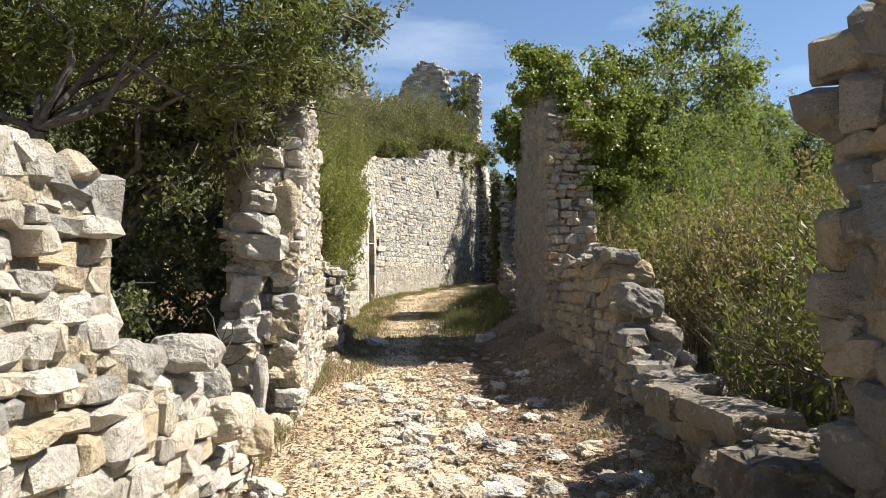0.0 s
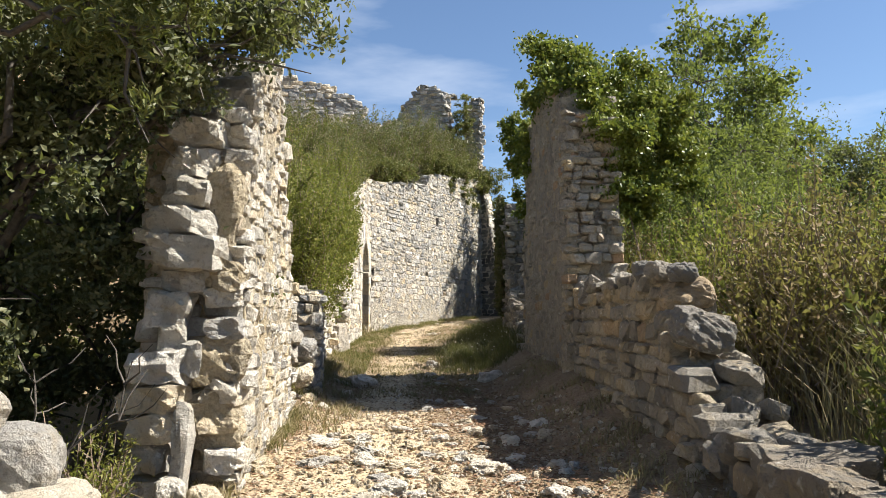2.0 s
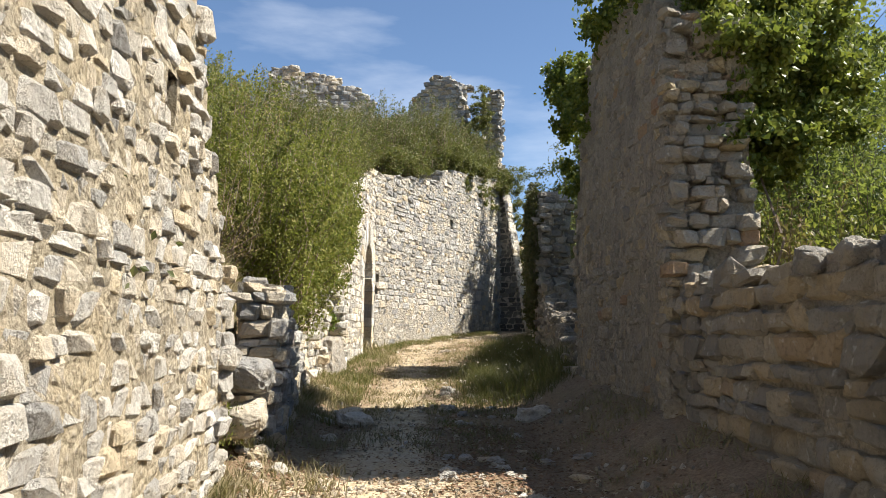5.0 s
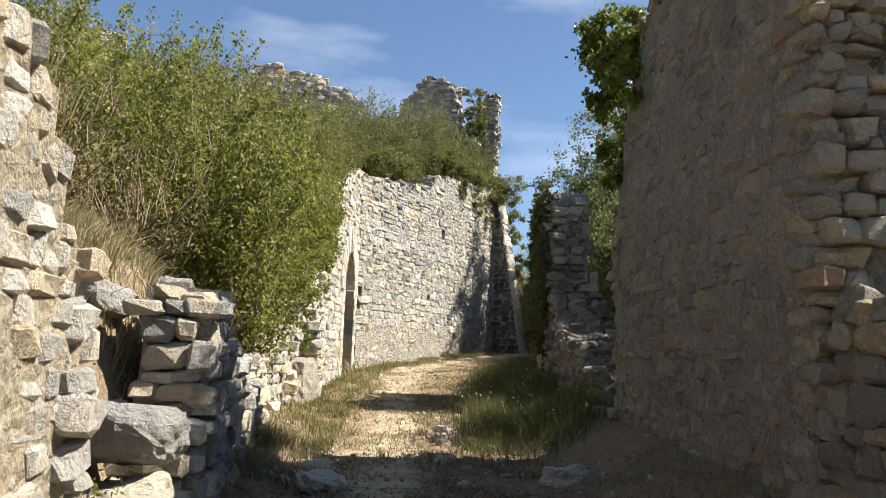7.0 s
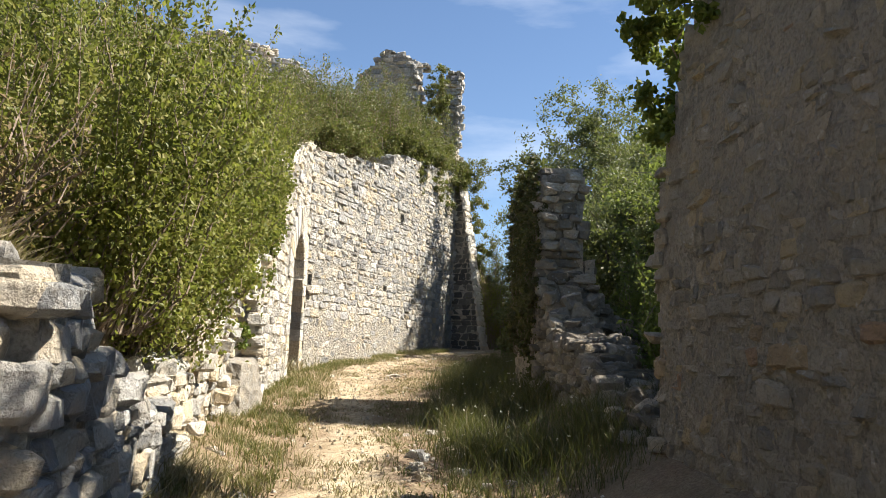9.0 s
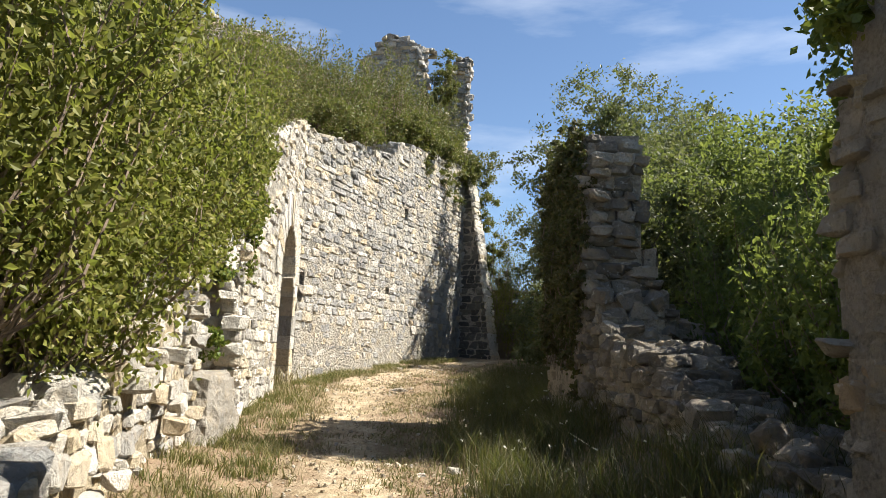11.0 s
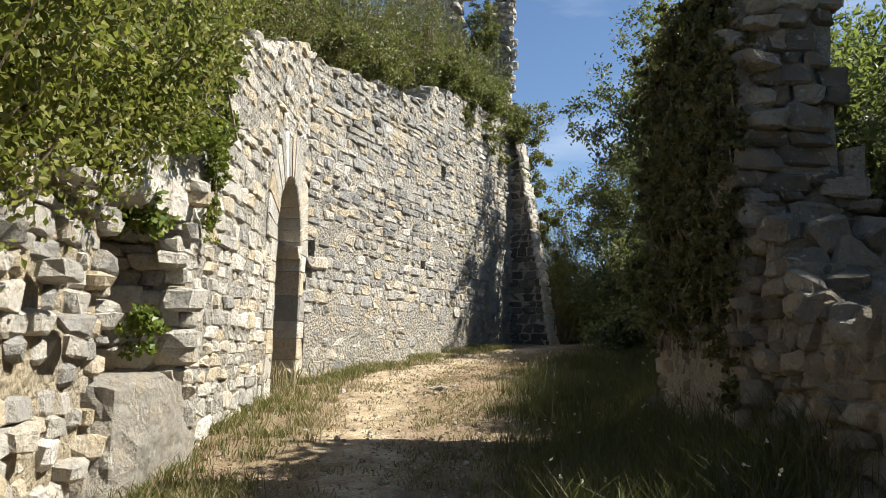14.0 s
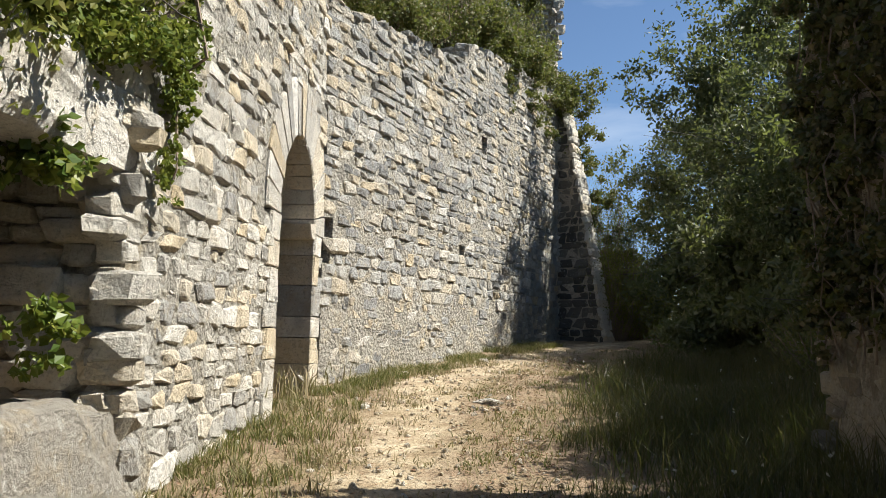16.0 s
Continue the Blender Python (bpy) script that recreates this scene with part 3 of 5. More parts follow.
# stump, return and tumbled wall carry tree shade in their stone colour
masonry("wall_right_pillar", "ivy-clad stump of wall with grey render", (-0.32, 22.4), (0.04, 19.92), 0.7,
        wobble(poly((0, 4.2), (0.5, 4.45), (2.3, 4.5), (2.5, 4.42)), 0.12, 1.7, 10), lambda s: 0.2, M_SHADE_DARK, M_RENDER, (0.2, 19.9, 2), sh=(0.09, 0.2), sw=(0.14, 0.36), proud=(-0.022, 0.006), ragged=0.01, joint=-0.004, cap=False, tilt=0.9)
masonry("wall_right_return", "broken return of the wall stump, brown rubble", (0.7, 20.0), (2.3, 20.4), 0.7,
        wobble(poly((0, 3.15), (0.2, 2.75), (0.35, 2.3), (0.6, 2.1), (1.0, 1.75), (1.65, 1.2)), 0.14, 2.2, 15), lambda s: 0.4, M_SHADE_DARK, M_RENDER, (0.8, 20, 2), sh=(0.08, 0.2), sw=(0.12, 0.36), wild=0.12, ragged=0.1)
masonry("wall_right_tumbled", "tumbled wall of shade-darkened rubble sloping to the ground", (0.1, 19.88), (1.0, 15.0), 0.8,
        wobble(poly((0, 2.7), (0.25, 2.2), (0.6, 1.85), (1.4, 1.6), (2.5, 1.45), (3.4, 1.1), (4.96, 0.9)), 0.2, 1.9, 11), lambda s: 0.2, M_SHADE_DARK, M_RENDER, (0.6, 17, 1), sh=(0.08, 0.2), sw=(0.12, 0.36), wild=0.12, ragged=0.12)
masonry("wall_near_left", "broken end of a sunlit limestone rubble wall", (0.78, -0.4), (0.12, 3.1), 0.95,
        wobble(poly((0, 1.95), (1.25, 1.84), (1.35, 1.2), (1.5, 0.95), (2.3, 0.78), (2.9, 0.45), (3.56, 0.25)), 0.08, 2.0, 12), lambda s: -0.3,
        M_PALE, M_MORTAR, (0.6, 1, 0.8), sh=(0.07, 0.18), sw=(0.1, 0.34), wild=0.07, ragged=0.14)
masonry("wall_near_right", "low wall of dark squared blocks under heavy slabs", (3.12, 5.5), (3.55, 1.3), 0.5,
        wobble(poly((0, 0.45), (1.2, 0.48), (4.2, 0.5)), 0.05, 2.0, 13), lambda s: -0.2, M_DARK, M_RENDER, (3.3, 3, 0.4), sh=(0.12, 0.22), sw=(0.18, 0.45), wild=0.04)
masonry("wall_near_jamb", "standing stone jamb of a broken gateway", (3.62, 1.2), (3.75, 0.5), 0.7,
        wobble(poly((0, 2.32), (0.7, 2.5)), 0.05, 2.0, 14), lambda s: -0.2, M_DARK, M_RENDER, (3.5, 0.9, 1.5), sh=(0.1, 0.26), sw=(0.16, 0.36), ragged=0.05)

# castle on the hill
masonry("wall_keep", "broken gable of the keep on the hilltop", (-7.4, 37.25), (-4.85, 37.15), 0.9,
        poly((0, 12.6), (0.35, 13.0), (0.5, 13.1), (0.8, 13.55), (1.1, 13.8), (1.6, 13.65), (2.1, 13.45), (2.2, 13.4), (2.59, 13.2)), lambda s: 8.0, M_GREY, M_MORTAR_GREY, (-6, 37, 12),
        sh=(0.14, 0.26), sw=(0.25, 0.55), proud=(-0.01, 0.03), cell=0.2)
masonry("wall_turret", "slender turret stump with shrubs on top", (-4.0, 37.6), (-3.15, 37.75), 0.9, poly((0, 12.2), (0.3, 12.9), (0.86, 13.1)), lambda s: 7.0, M_GREY, M_MORTAR_GREY, (-3.5, 37, 12),
        sh=(0.14, 0.26), sw=(0.25, 0.5), cell=0.2, singles=200)
masonry("wall_upper_bailey", "distant crenellated bailey wall", (-15.2, 38.0), (-10.2, 39.6), 0.9, poly((0, 15.0), (1.4, 15.3), (1.45, 14.9), (3.4, 14.8), (3.6, 14.3), (4.5, 14.2), (5.25, 13.5)), lambda s: 10.5,
        M_GREY, M_MORTAR_GREY, (-12, 39, 14), sh=(0.16, 0.3), sw=(0.3, 0.6), cell=0.2)
masonry("wall_upper_link", "low crenellated link wall of the castle", (-10.2, 39.2), (-7.4, 38.2), 0.7, lambda s: 12.35 if (s % 0.7) < 0.4 else 12.0, lambda s: 9.0, M_PALE, M_MORTAR_GREY, (-8, 38, 12),
        sh=(0.16, 0.3), sw=(0.2, 0.4), cell=0.15, singles=150)
masonry("wall_far_tower", "ruined corner tower on the hilltop", (-22.6, 33.2), (-20.1, 34.5), 1.2, poly((0, 14.3), (0.5, 14.6), (1.4, 15.1), (2.4, 15.4), (2.8, 15.3)), lambda s: 9.0, M_GREY, M_MORTAR_GREY, (-21, 34, 14),
        sh=(0.16, 0.3), sw=(0.3, 0.6), cell=0.2)


# ---- plants ----
def tube(points, radii, sides=6):
    """A tapered limb through points."""
    verts, faces = [], []
    for i, p in enumerate(points):
        a, b = points[max(0, i - 1)], points[min(len(points) - 1, i + 1)]
        d = (Vector(b) - Vector(a)).normalized()
        x = d.orthogonal().normalized()
        y = d.cross(x)
        for k in range(sides):
            t = 2 * math.pi * k / sides
            verts.append(tuple(Vector(p) + (x * math.cos(t) + y * math.sin(t)) * radii[i]))
    for i in range(len(points) - 1):
        for k in range(sides):
            faces.append((i * sides + k, i * sides + (k + 1) % sides, (i + 1) * sides + (k + 1) % sides, (i + 1) * sides + k))
    return verts, faces


def joined(pieces):
    vs, fs, n = [], [], 0
    for v, f in pieces:
        vs += list(v)
        fs += [tuple(i + n for i in q) for q in f]
        n += len(v)
    return vs, fs


def bent(a, b, sag, k=4):
    a, b = np.array(a, float), np.array(b, float)
    w = rng.normal(0, 0.06, (k + 1, 3)) * np.linalg.norm(b - a)
    w[0] = w[-1] = 0
    return [tuple(a + (b - a) * t + w[i] + np.array([0, 0, sag * math.sin(t * math.pi)])) for i, t in enumerate(np.linspace(0, 1, k + 1))]


def leaves(points, size, wide=0.5, up=0.3):
    """A folded blade of two triangles at each point."""
    n = len(points)
    d = rng.normal(0, 1, (n, 3))
    d[:, 2] += up
    d /= np.linalg.norm(d, axis=1)[:, None]
    q = rng.normal(0, 1, (n, 3))
    q[:, 2] *= 0.5
    s = np.cross(d, q)
    s /= np.linalg.norm(s, axis=1)[:, None] + 1e-9
    nn = np.cross(d, s)
    L = (size * rng.uniform(0.6, 1.35, n))[:, None]
    v = np.empty((n, 4, 3))
    v[:, 0] = points
    v[:, 1] = points + d * L * 0.5 + s * L * wide * 0.5 + nn * L * 0.10
    v[:, 2] = points + d * L
    v[:, 3] = points + d * L * 0.5 - s * L * wide * 0.5 + nn * L * 0.10
    return v.reshape(-1, 3), np.arange(n * 4).reshape(-1, 4)


def clump_points(centres, count, shell=0.55):
    """centres: (x, y, z, rx, rz). Points thick on the outside of uneven clumps, in tufts."""
    w = np.array([c[3] ** 2 * c[4] for c in centres])
    out = []
    for c, k in zip(centres, (count * w / w.sum()).astype(int)):
        tufts = max(22, int(38 * c[3] * max(1, c[3])))
        d = rng.normal(0, 1, (tufts, 3))
        d /= np.linalg.norm(d, axis=1)[:, None]
        r = rng.uniform(shell, 1.12, tufts)[:, None]
        tc_ = d * r * np.array([c[3], c[3], c[4]]) + np.array(c[:3])
        pick = rng.integers(0, tufts, k)
        spread = min(0.30 * c[3], 0.34)
        out.append(tc_[pick] + rng.normal(0, 1, (k, 3)) * spread * np.array([0.7, 0.7, 0.55]) * rng.uniform(0.3, 1.0, (k, 1)))
    return np.vstack(out)


def tree(name, label, base, fork, trunk_r, clumps, count, size, leaf, category="tree", group="", shell=0.5, wide=0.5, limbs=True):
    owner = root(name, base, label, category, group)
    wood = [tube(bent(base, fork, 0.0, 5), np.linspace(trunk_r, trunk_r * 0.6, 6), 8)]
    if limbs:
        for c in clumps:
            wood.append(tube(bent(fork, c[:3], 0.15, 5), np.linspace(trunk_r * 0.32, 0.01, 6), 5))
            for _ in range(7):
                e = np.array(c[:3]) + rng.normal(0, 0.55, 3) * np.array([c[3], c[3], c[4]])
                wood.append(tube(bent(c[:3], e, 0.05, 3), np.linspace(0.02, 0.004, 4), 4))
    if len(wood) > 1:
        v, f = joined(wood[1:])
        t = tagged(part("branchwork", mesh_of("branchwork", v, f, M_BARK, True), owner), kind="stuff")
        t.matrix_parent_inverse = owner.matrix_basis.inverted()
    v, f = wood[0]
    t = part("trunk", mesh_of("trunk", v, f, M_BARK, True), owner)
    t.matrix_parent_inverse = owner.matrix_basis.inverted()
    v, f = leaves(clump_points(clumps, count, shell), size, wide)
    cr_ = part("crown", mesh_of("crown", v, f, leaf), owner)
    cr_.matrix_parent_inverse = owner.matrix_basis.inverted()
    return owner


def shrub(name, label, base, height, radius, stems, per, size, leaf, category="shrub", group="", lean=(0, 0), bare=0.2, wide=0.45):
    """Many upright shoots from one foot, leaved along their length."""
    owner = root(name, base, label, category, group)
    wood, pts = [], []
    for _ in range(stems):
        a = rng.uniform(0, 2 * math.pi)
        r = radius * math.sqrt(rng.random())
        foot = (base[0] + math.cos(a) * r * 0.35, base[1] + math.sin(a) * r * 0.35, base[2] - 0.1)
        h = height * rng.uniform(0.45, 1.08) * (1 - 0.35 * (r / radius) ** 2)
        tip = (base[0] + math.cos(a) * r * 1.1 + lean[0] * h, base[1] + math.sin(a) * r * 1.1 + lean[1] * h, base[2] + h)
        line = bent(foot, tip, 0.0, 4)
        wood.append(tube(line, np.linspace(0.014, 0.003, 5), 3))
        t = rng.uniform(bare, 1.0, per)
        arr = np.array(line)
        p = np.stack([np.interp(t * 4, range(5), arr[:, i]) for i in range(3)], 1)
        pts.append(p + rng.normal(0, 1, (per, 3)) * 0.15 * (1.15 - t)[:, None] * (0.6 + height * 0.25))
    v, f = joined(wood)
    s_ = part("brush", mesh_of("brush", v, f, M_TWIG), owner)
    tagged(s_, kind="stuff")
    s_.matrix_parent_inverse = owner.matrix_basis.inverted()
    v, f = leaves(np.vstack(pts), size, wide, 0.8)
    c_ = part("foliage", mesh_of("foliage", v, f, leaf), owner)
    c_.matrix_parent_inverse = owner.matrix_basis.inverted()
    return owner


def foot(x, y, d=0.0):
    return (x, y, land(x, y) + d)


# shrubs on the bank beside the lane
for x, y, h, r, n in ((-3.9, 14.3, 3.0, 1.3, 90), (-4.6, 15.2, 3.6, 1.6, 110), (-5.8, 13.2, 2.8, 1.5, 100), (-5.3, 17.0, 2.7, 1.2, 90),
                      (-6.6, 15.8, 3.4, 1.7, 100), (-6.1, 18.6, 2.8, 1.4, 100), (-4.1, 15.4, 2.2, 1.1, 90), (-4.7, 16.6, 2.2, 1.0, 90), (-5.3, 18.3, 1.8, 0.9, 80), (-6.2, 20.2, 2.4, 1.2, 80), (-8.5, 17.5, 3.2, 1.6, 90), (-5.6, 11.0, 1.6, 1.0, 50), (-7.5, 12.0, 2.0, 1.4, 80)):
    shrub("bank_shrub", "bright green shrub with upright shoots on the bank", foot(x, y), h, r, n, 270, 0.055, L_BUSH, group="shrubs on the bank", lean=(0.08, 0), wide=0.62)
for x, y, z, h, r, n, lx in ((-4.75, 17.3, 2.1, 2.5, 1.2, 80, 0.22), (-5.0, 18.5, 2.5, 2.3, 1.1, 80, 0.22), (-5.25, 19.6, 3.1, 2.0, 1.0, 70, 0.2), (-5.5, 20.6, 3.5, 2.2, 1.0, 70, 0.12)):
    shrub("bank_shrub", "bright green shrub leaning out over the broken wall", (x, y, z), h, r, n, 260, 0.06, L_BUSH, group="shrubs on the bank", lean=(lx, -0.05), wide=0.65, bare=0.05)
for x, y, h in ((-4.4, 11.6, 1.5), (-5.3, 12.0, 1.7), (-6.4, 11.4, 1.6), (-4.0, 12.8, 1.4), (-7.6, 13.6, 2.2)):
    shrub("dry_shrub", "half-dead brown shrub among the green ones", foot(x, y), h, 0.9, 80, 45, 0.045, L_RUST, group="dry shrubs on the bank", lean=(0.1, 0), bare=0.15)
# scrub along the top of the gate wall
for x, y, h in ((-5.9, 21.6, 2.0), (-6.1, 22.4, 2.3), (-6.3, 23.3, 2.2), (-6.5, 24.3, 2.3), (-6.6, 25.3, 2.1), (-6.9, 26.2, 2.0)):
    shrub("wall_top_shrub", "olive green shrub on top of the gate wall", (x, y, 4.4 + (y - 21) * 0.42), h, 1.1, 70, 130, 0.06, L_DRY if y > 23 else L_BUSH, group="shrubs on the gate wall", lean=(0.22, 0.0), wide=0.55)
# scrub on the hill above the walls
for i in range(46):
    y = rng.uniform(21.5, 37)
    k = rng.uniform(1.6, 5.0)
    x = (interp(LEFT, min(y, 26.4)) if y < 26.4 else FW_A[0] + (y - 26.4) * FW_K) - k
    shrub("hill_scrub", "dull olive scrub on the slope above the wall", foot(x, y), rng.uniform(1.2, 3.0), rng.uniform(0.8, 1.5), 60, 80, 0.075, (L_DRY, L_OAK, L_DRY, L_RUST)[i % 4], group="scrub on the hill", wide=0.55)
for i in range(18):
    x, y = rng.uniform(-22, -7), rng.uniform(19, 36)
    shrub("hill_scrub", "dull olive scrub on the slope above the wall", foot(x, y), rng.uniform(1.6, 2.8), rng.uniform(1.1, 1.9), 45, 90, 0.10, L_DRY if i % 2 else L_BUSH, group="scrub on the hill")

# near holm oak
b = foot(-2.6, 4.4)
tree("holm_oak", "dark holm oak leaning over the broken wall", b, (-2.4, 4.6, 1.7), 0.16,
     [(-1.7, 4.6, 2.9, 0.9, 0.8), (-2.6, 4.9, 1.7, 1.0, 0.9), (-3.3, 3.9, 2.6, 1.0, 1.0), (-0.9, 4.9, 3.7, 0.75, 0.5), (-2.4, 4.2, 3.9, 1.1, 0.8),
      (-1.5, 5.3, 2.0, 0.55, 0.8), (-0.3, 5.3, 4.2, 0.6, 0.35), (-4.2, 5.2, 2.2, 1.2, 1.2), (-3.6, 3.0, 4.2, 1.0, 0.8), (-1.9, 4.0, 1.2, 0.55, 0.6), (-0.6, 4.75, 3.15, 0.55, 0.4), (-0.15, 4.95, 3.55, 0.6, 0.35), (-0.9, 4.6, 3.4, 0.7, 0.45), (-0.4, 5.6, 3.9, 0.6, 0.4), (-1.15, 4.7, 2.9, 0.5, 0.45), (-2.0, 5.9, 0.9, 0.7, 0.8), (-2.9, 5.6, 0.7, 0.8, 0.7), (-1.9, 6.6, 1.8, 0.8, 1.0), (0.25, 5.6, 4.3, 0.45, 0.3)], 140000, 0.06, L_OAK, shell=0.1, wide=0.6)
tree("cypress", "dark feathery evergreen with drooping sprays", foot(-1.7, 2.6), (-1.5, 2.8, 2.6), 0.12,
     [(-0.9, 3.2, 3.5, 0.7, 0.45), (-1.8, 2.6, 3.4, 0.9, 0.6), (-0.3, 3.4, 3.9, 0.6, 0.35), (-2.8, 2.6, 3.0, 0.9, 0.9), (-1.2, 2.6, 4.2, 1.0, 0.5), (0.15, 3.5, 3.2, 0.5, 0.55), (-0.25, 3.4, 2.9, 0.4, 0.5), (0.3, 3.6, 3.8, 0.5, 0.4)], 40000, 0.075, L_NEEDLE, shell=0.2, wide=0.26)

for x, y, h, r in ((-5.5, 4.5, 4.5, 1.7), (-7.0, 7.0, 5.0, 1.9), (-4.6, 7.6, 3.6, 1.3), (-6.0, 1.5, 5.0, 1.8), (-9.5, 4.0, 6.0, 2.2), (-9, 9.5, 5, 2.0)):
    z = land(x, y)
    tree("wood_oak", "dark holm oak in the wood beyond the broken wall", (x, y, z), (x, y, z + h * 0.35), 0.15,
         [(x, y, z + h * 0.78, r * 0.8, h * 0.22), (x - r * 0.5, y - 0.6, z + h * 0.5, r * 0.9, h * 0.24), (x + r * 0.6, y, z + h * 0.5, r * 0.9, h * 0.24), (x, y - 0.6, z + h * 0.2, r, h * 0.22)], 16000, 0.1, L_OAK, group="oaks of the wood", shell=0.2)
for x, y in ((-1.3, 4.7), (-1.7, 4.3), (-1.0, 4.2), (-2.3, 3.4), (-1.9, 9.4), (-2.3, 9.2)):
    shrub("verge_shrub", "small yellowing shrub by the broken wall", foot(x, y), rng.uniform(0.5, 0.9), 0.4, 26, 40, 0.035, L_BUSH, group="verge shrubs", bare=0.3)

# right-hand thicket
for x, y, h in ((4.5, 0.8, 2.2), (4.4, 2.0, 2.0), (4.7, 3.0, 2.2), (4.3, 4.2, 1.7), (5.2, 1.6, 2.4), (5.4, 4.0, 2.3), (4.9, -0.5, 2.6)):
    shrub("thicket_shrub", "tall dry-stemmed scrub behind the low wall", foot(x, y), h, 0.8, 60, 70, 0.062, L_RUST if y < 1.8 else L_DRY, group="thicket", wide=0.55)
for x, y, h, r in ((4.8, 17.2, 6.4, 1.5), (6.6, 21.0, 7.2, 1.8), (4.4, 22.6, 4.0, 1.4), (3.6, 19.8, 3.4, 1.1)):
    z = land(x, y)
    tree("lane_tree", "leafy broadleaved tree over the tumbled wall", (x, y, z), (x, y, z + h * 0.35), 0.12,
         [(x, y, z + h * 0.85, r * 0.7, h * 0.16), (x - r * 0.6, y - 0.3, z + h * 0.62, r * 0.8, h * 0.2), (x + r * 0.6, y, z + h * 0.6, r * 0.8, h * 0.2), (x, y - 0.5, z + h * 0.38, r, h * 0.22), (x - r * 0.4, y, z + h * 0.18, r * 0.8, h * 0.18)], 12000, 0.085, L_TREE, group="trees by the lane", shell=0.2)
for i in range(30):
    y = rng.uniform(4.6, 13.5)
    x = interp(RIGHT, y) + (rng.uniform(1.5, 2.1) if i < 12 else rng.uniform(1.6, 5.5))
    shrub("thicket_shrub", "tall dry-stemmed scrub behind the low wall", foot(x, y), rng.uniform(1.4, 2.4), rng.uniform(0.7, 1.1), 60, 75, 0.065, (L_RUST, L_DRY, L_RUST, L_BUSH)[i % 4], group="thicket", wide=0.55)
for x, y, h in ((4.6, 12.6, 3.0), (5.6, 15.0, 3.6), (3.8, 16.2, 3.4), (7.0, 13.5, 3.4), (2.9, 18.0, 3.0), (4.2, 19.5, 3.6), (2.4, 20.6, 3.0), (6.2, 18.5, 4.0)):
    shrub("sapling", "leafy green sapling with slender stems", foot(x, y), h, 1.2, 60, 190, 0.075, L_TREE, category="sapling", group="saplings")
tree("broadleaf_tree", "tall broadleaved tree with open spreading crown", foot(5.6, 20.5), (5.6, 20.8, 4.5), 0.17,
     [(5.4, 21, 9.0, 1.0, 0.9), (4.2, 21, 7.7, 1.0, 0.8), (6.8, 21, 7.6, 1.1, 0.8), (5.6, 21.3, 6.2, 1.5, 1.1), (7.5, 21, 6.2, 0.9, 0.7), (3.9, 20.8, 6.2, 0.8, 0.7), (5.7, 20.5, 4.5, 1.5, 1.0), (3.2, 21.2, 8.4, 0.7, 0.5), (6.6, 21, 8.9, 0.8, 0.6)], 15000, 0.15, L_TREE, shell=0.35, wide=0.6)
for x, y, h, r in ((10.5, 25, 5.2, 1.6), (13, 24, 4.6, 1.7), (9, 30, 5.6, 1.8), (15.5, 28, 5.2, 2.0)):
    z = land(x, y)
    tree("dark_oak", "rounded dark green oak behind the thicket", (x, y, z), (x, y, z + h * 0.4), 0.15,
         [(x, y, z + h * 0.75, r, h * 0.26), (x - r * 0.8, y, z + h * 0.5, r * 0.8, h * 0.22), (x + r * 0.8, y - 0.4, z + h * 0.55, r * 0.8, h * 0.22)], 18000, 0.13, L_OAK, group="dark oaks", shell=0.4)
for x, y, h, r in ((2.2, 36, 10.5, 2.3), (3.9, 33, 7.6, 2.5), (3.0, 28.4, 4.8, 1.7), (6.6, 30, 5.4, 2.2), (7, 25.5, 6.0, 2.0), (1.6, 44, 8.5, 2.3), (4.5, 39, 10.0, 2.6), (3.2, 25.4, 5.0, 1.4), (4.3, 23.4, 4.6, 1.8), (1.4, 31.0, 3.2, 1.3), (9.5, 35, 8.5, 2.6)):
    z = land(x, y)
    tree("lane_oak", "dense dark evergreen oak at the lane's far end", (x, y, z), (x, y, z + h * 0.35), 0.16,
         [(x, y, z + h * 0.8, r * 0.85, h * 0.2), (x - r * 0.6, y - 0.5, z + h * 0.58, r * 0.85, h * 0.22), (x + r * 0.7, y, z + h * 0.58, r * 0.85, h * 0.22), (x, y - 0.8, z + h * 0.3, r * 1.1, h * 0.25),
          (x - r * 0.9, y - 0.6, z + h * 0.16, r * 0.8, h * 0.18), (x + r * 0.9, y - 0.6, z + h * 0.16, r * 0.8, h * 0.18)], *((24000, 0.10, L_TREE) if y < 27 else (52000, 0.13, L_OAK)), group="oaks at the lane's end", shell=0.15)
for x, y, h, r in ((2.1, 24.0, 4.0, 1.2), (2.2, 26.6, 4.4, 1.3), (1.7, 29.2, 4.2, 1.2)):
    z = land(x, y)
    tree("young_oak", "young dark oak crowding the lane's edge", (x, y, z), (x, y, z + h * 0.3), 0.09,
         [(x, y, z + h * 0.78, r * 0.8, h * 0.22), (x - r * 0.5, y - 0.5, z + h * 0.5, r * 0.8, h * 0.22), (x + r * 0.5, y + 0.3, z + h * 0.5, r * 0.8, h * 0.22), (x - 0.2, y, z + h * 0.2, r, h * 0.2)], 26000, 0.08, L_OAK, group="young oaks", shell=0.15, wide=0.6)
for x, y, h in ((2.2, 16.4, 2.2), (2.1, 17.6, 2.3), (2.7, 18.7, 2.6), (2.3, 15.4, 2.0), (3.0, 17.0, 2.8)):
    shrub("sapling", "leafy green sapling with slender stems", foot(x, y), h, 0.9, 60, 150, 0.075, L_TREE, category="sapling", group="saplings", wide=0.6)
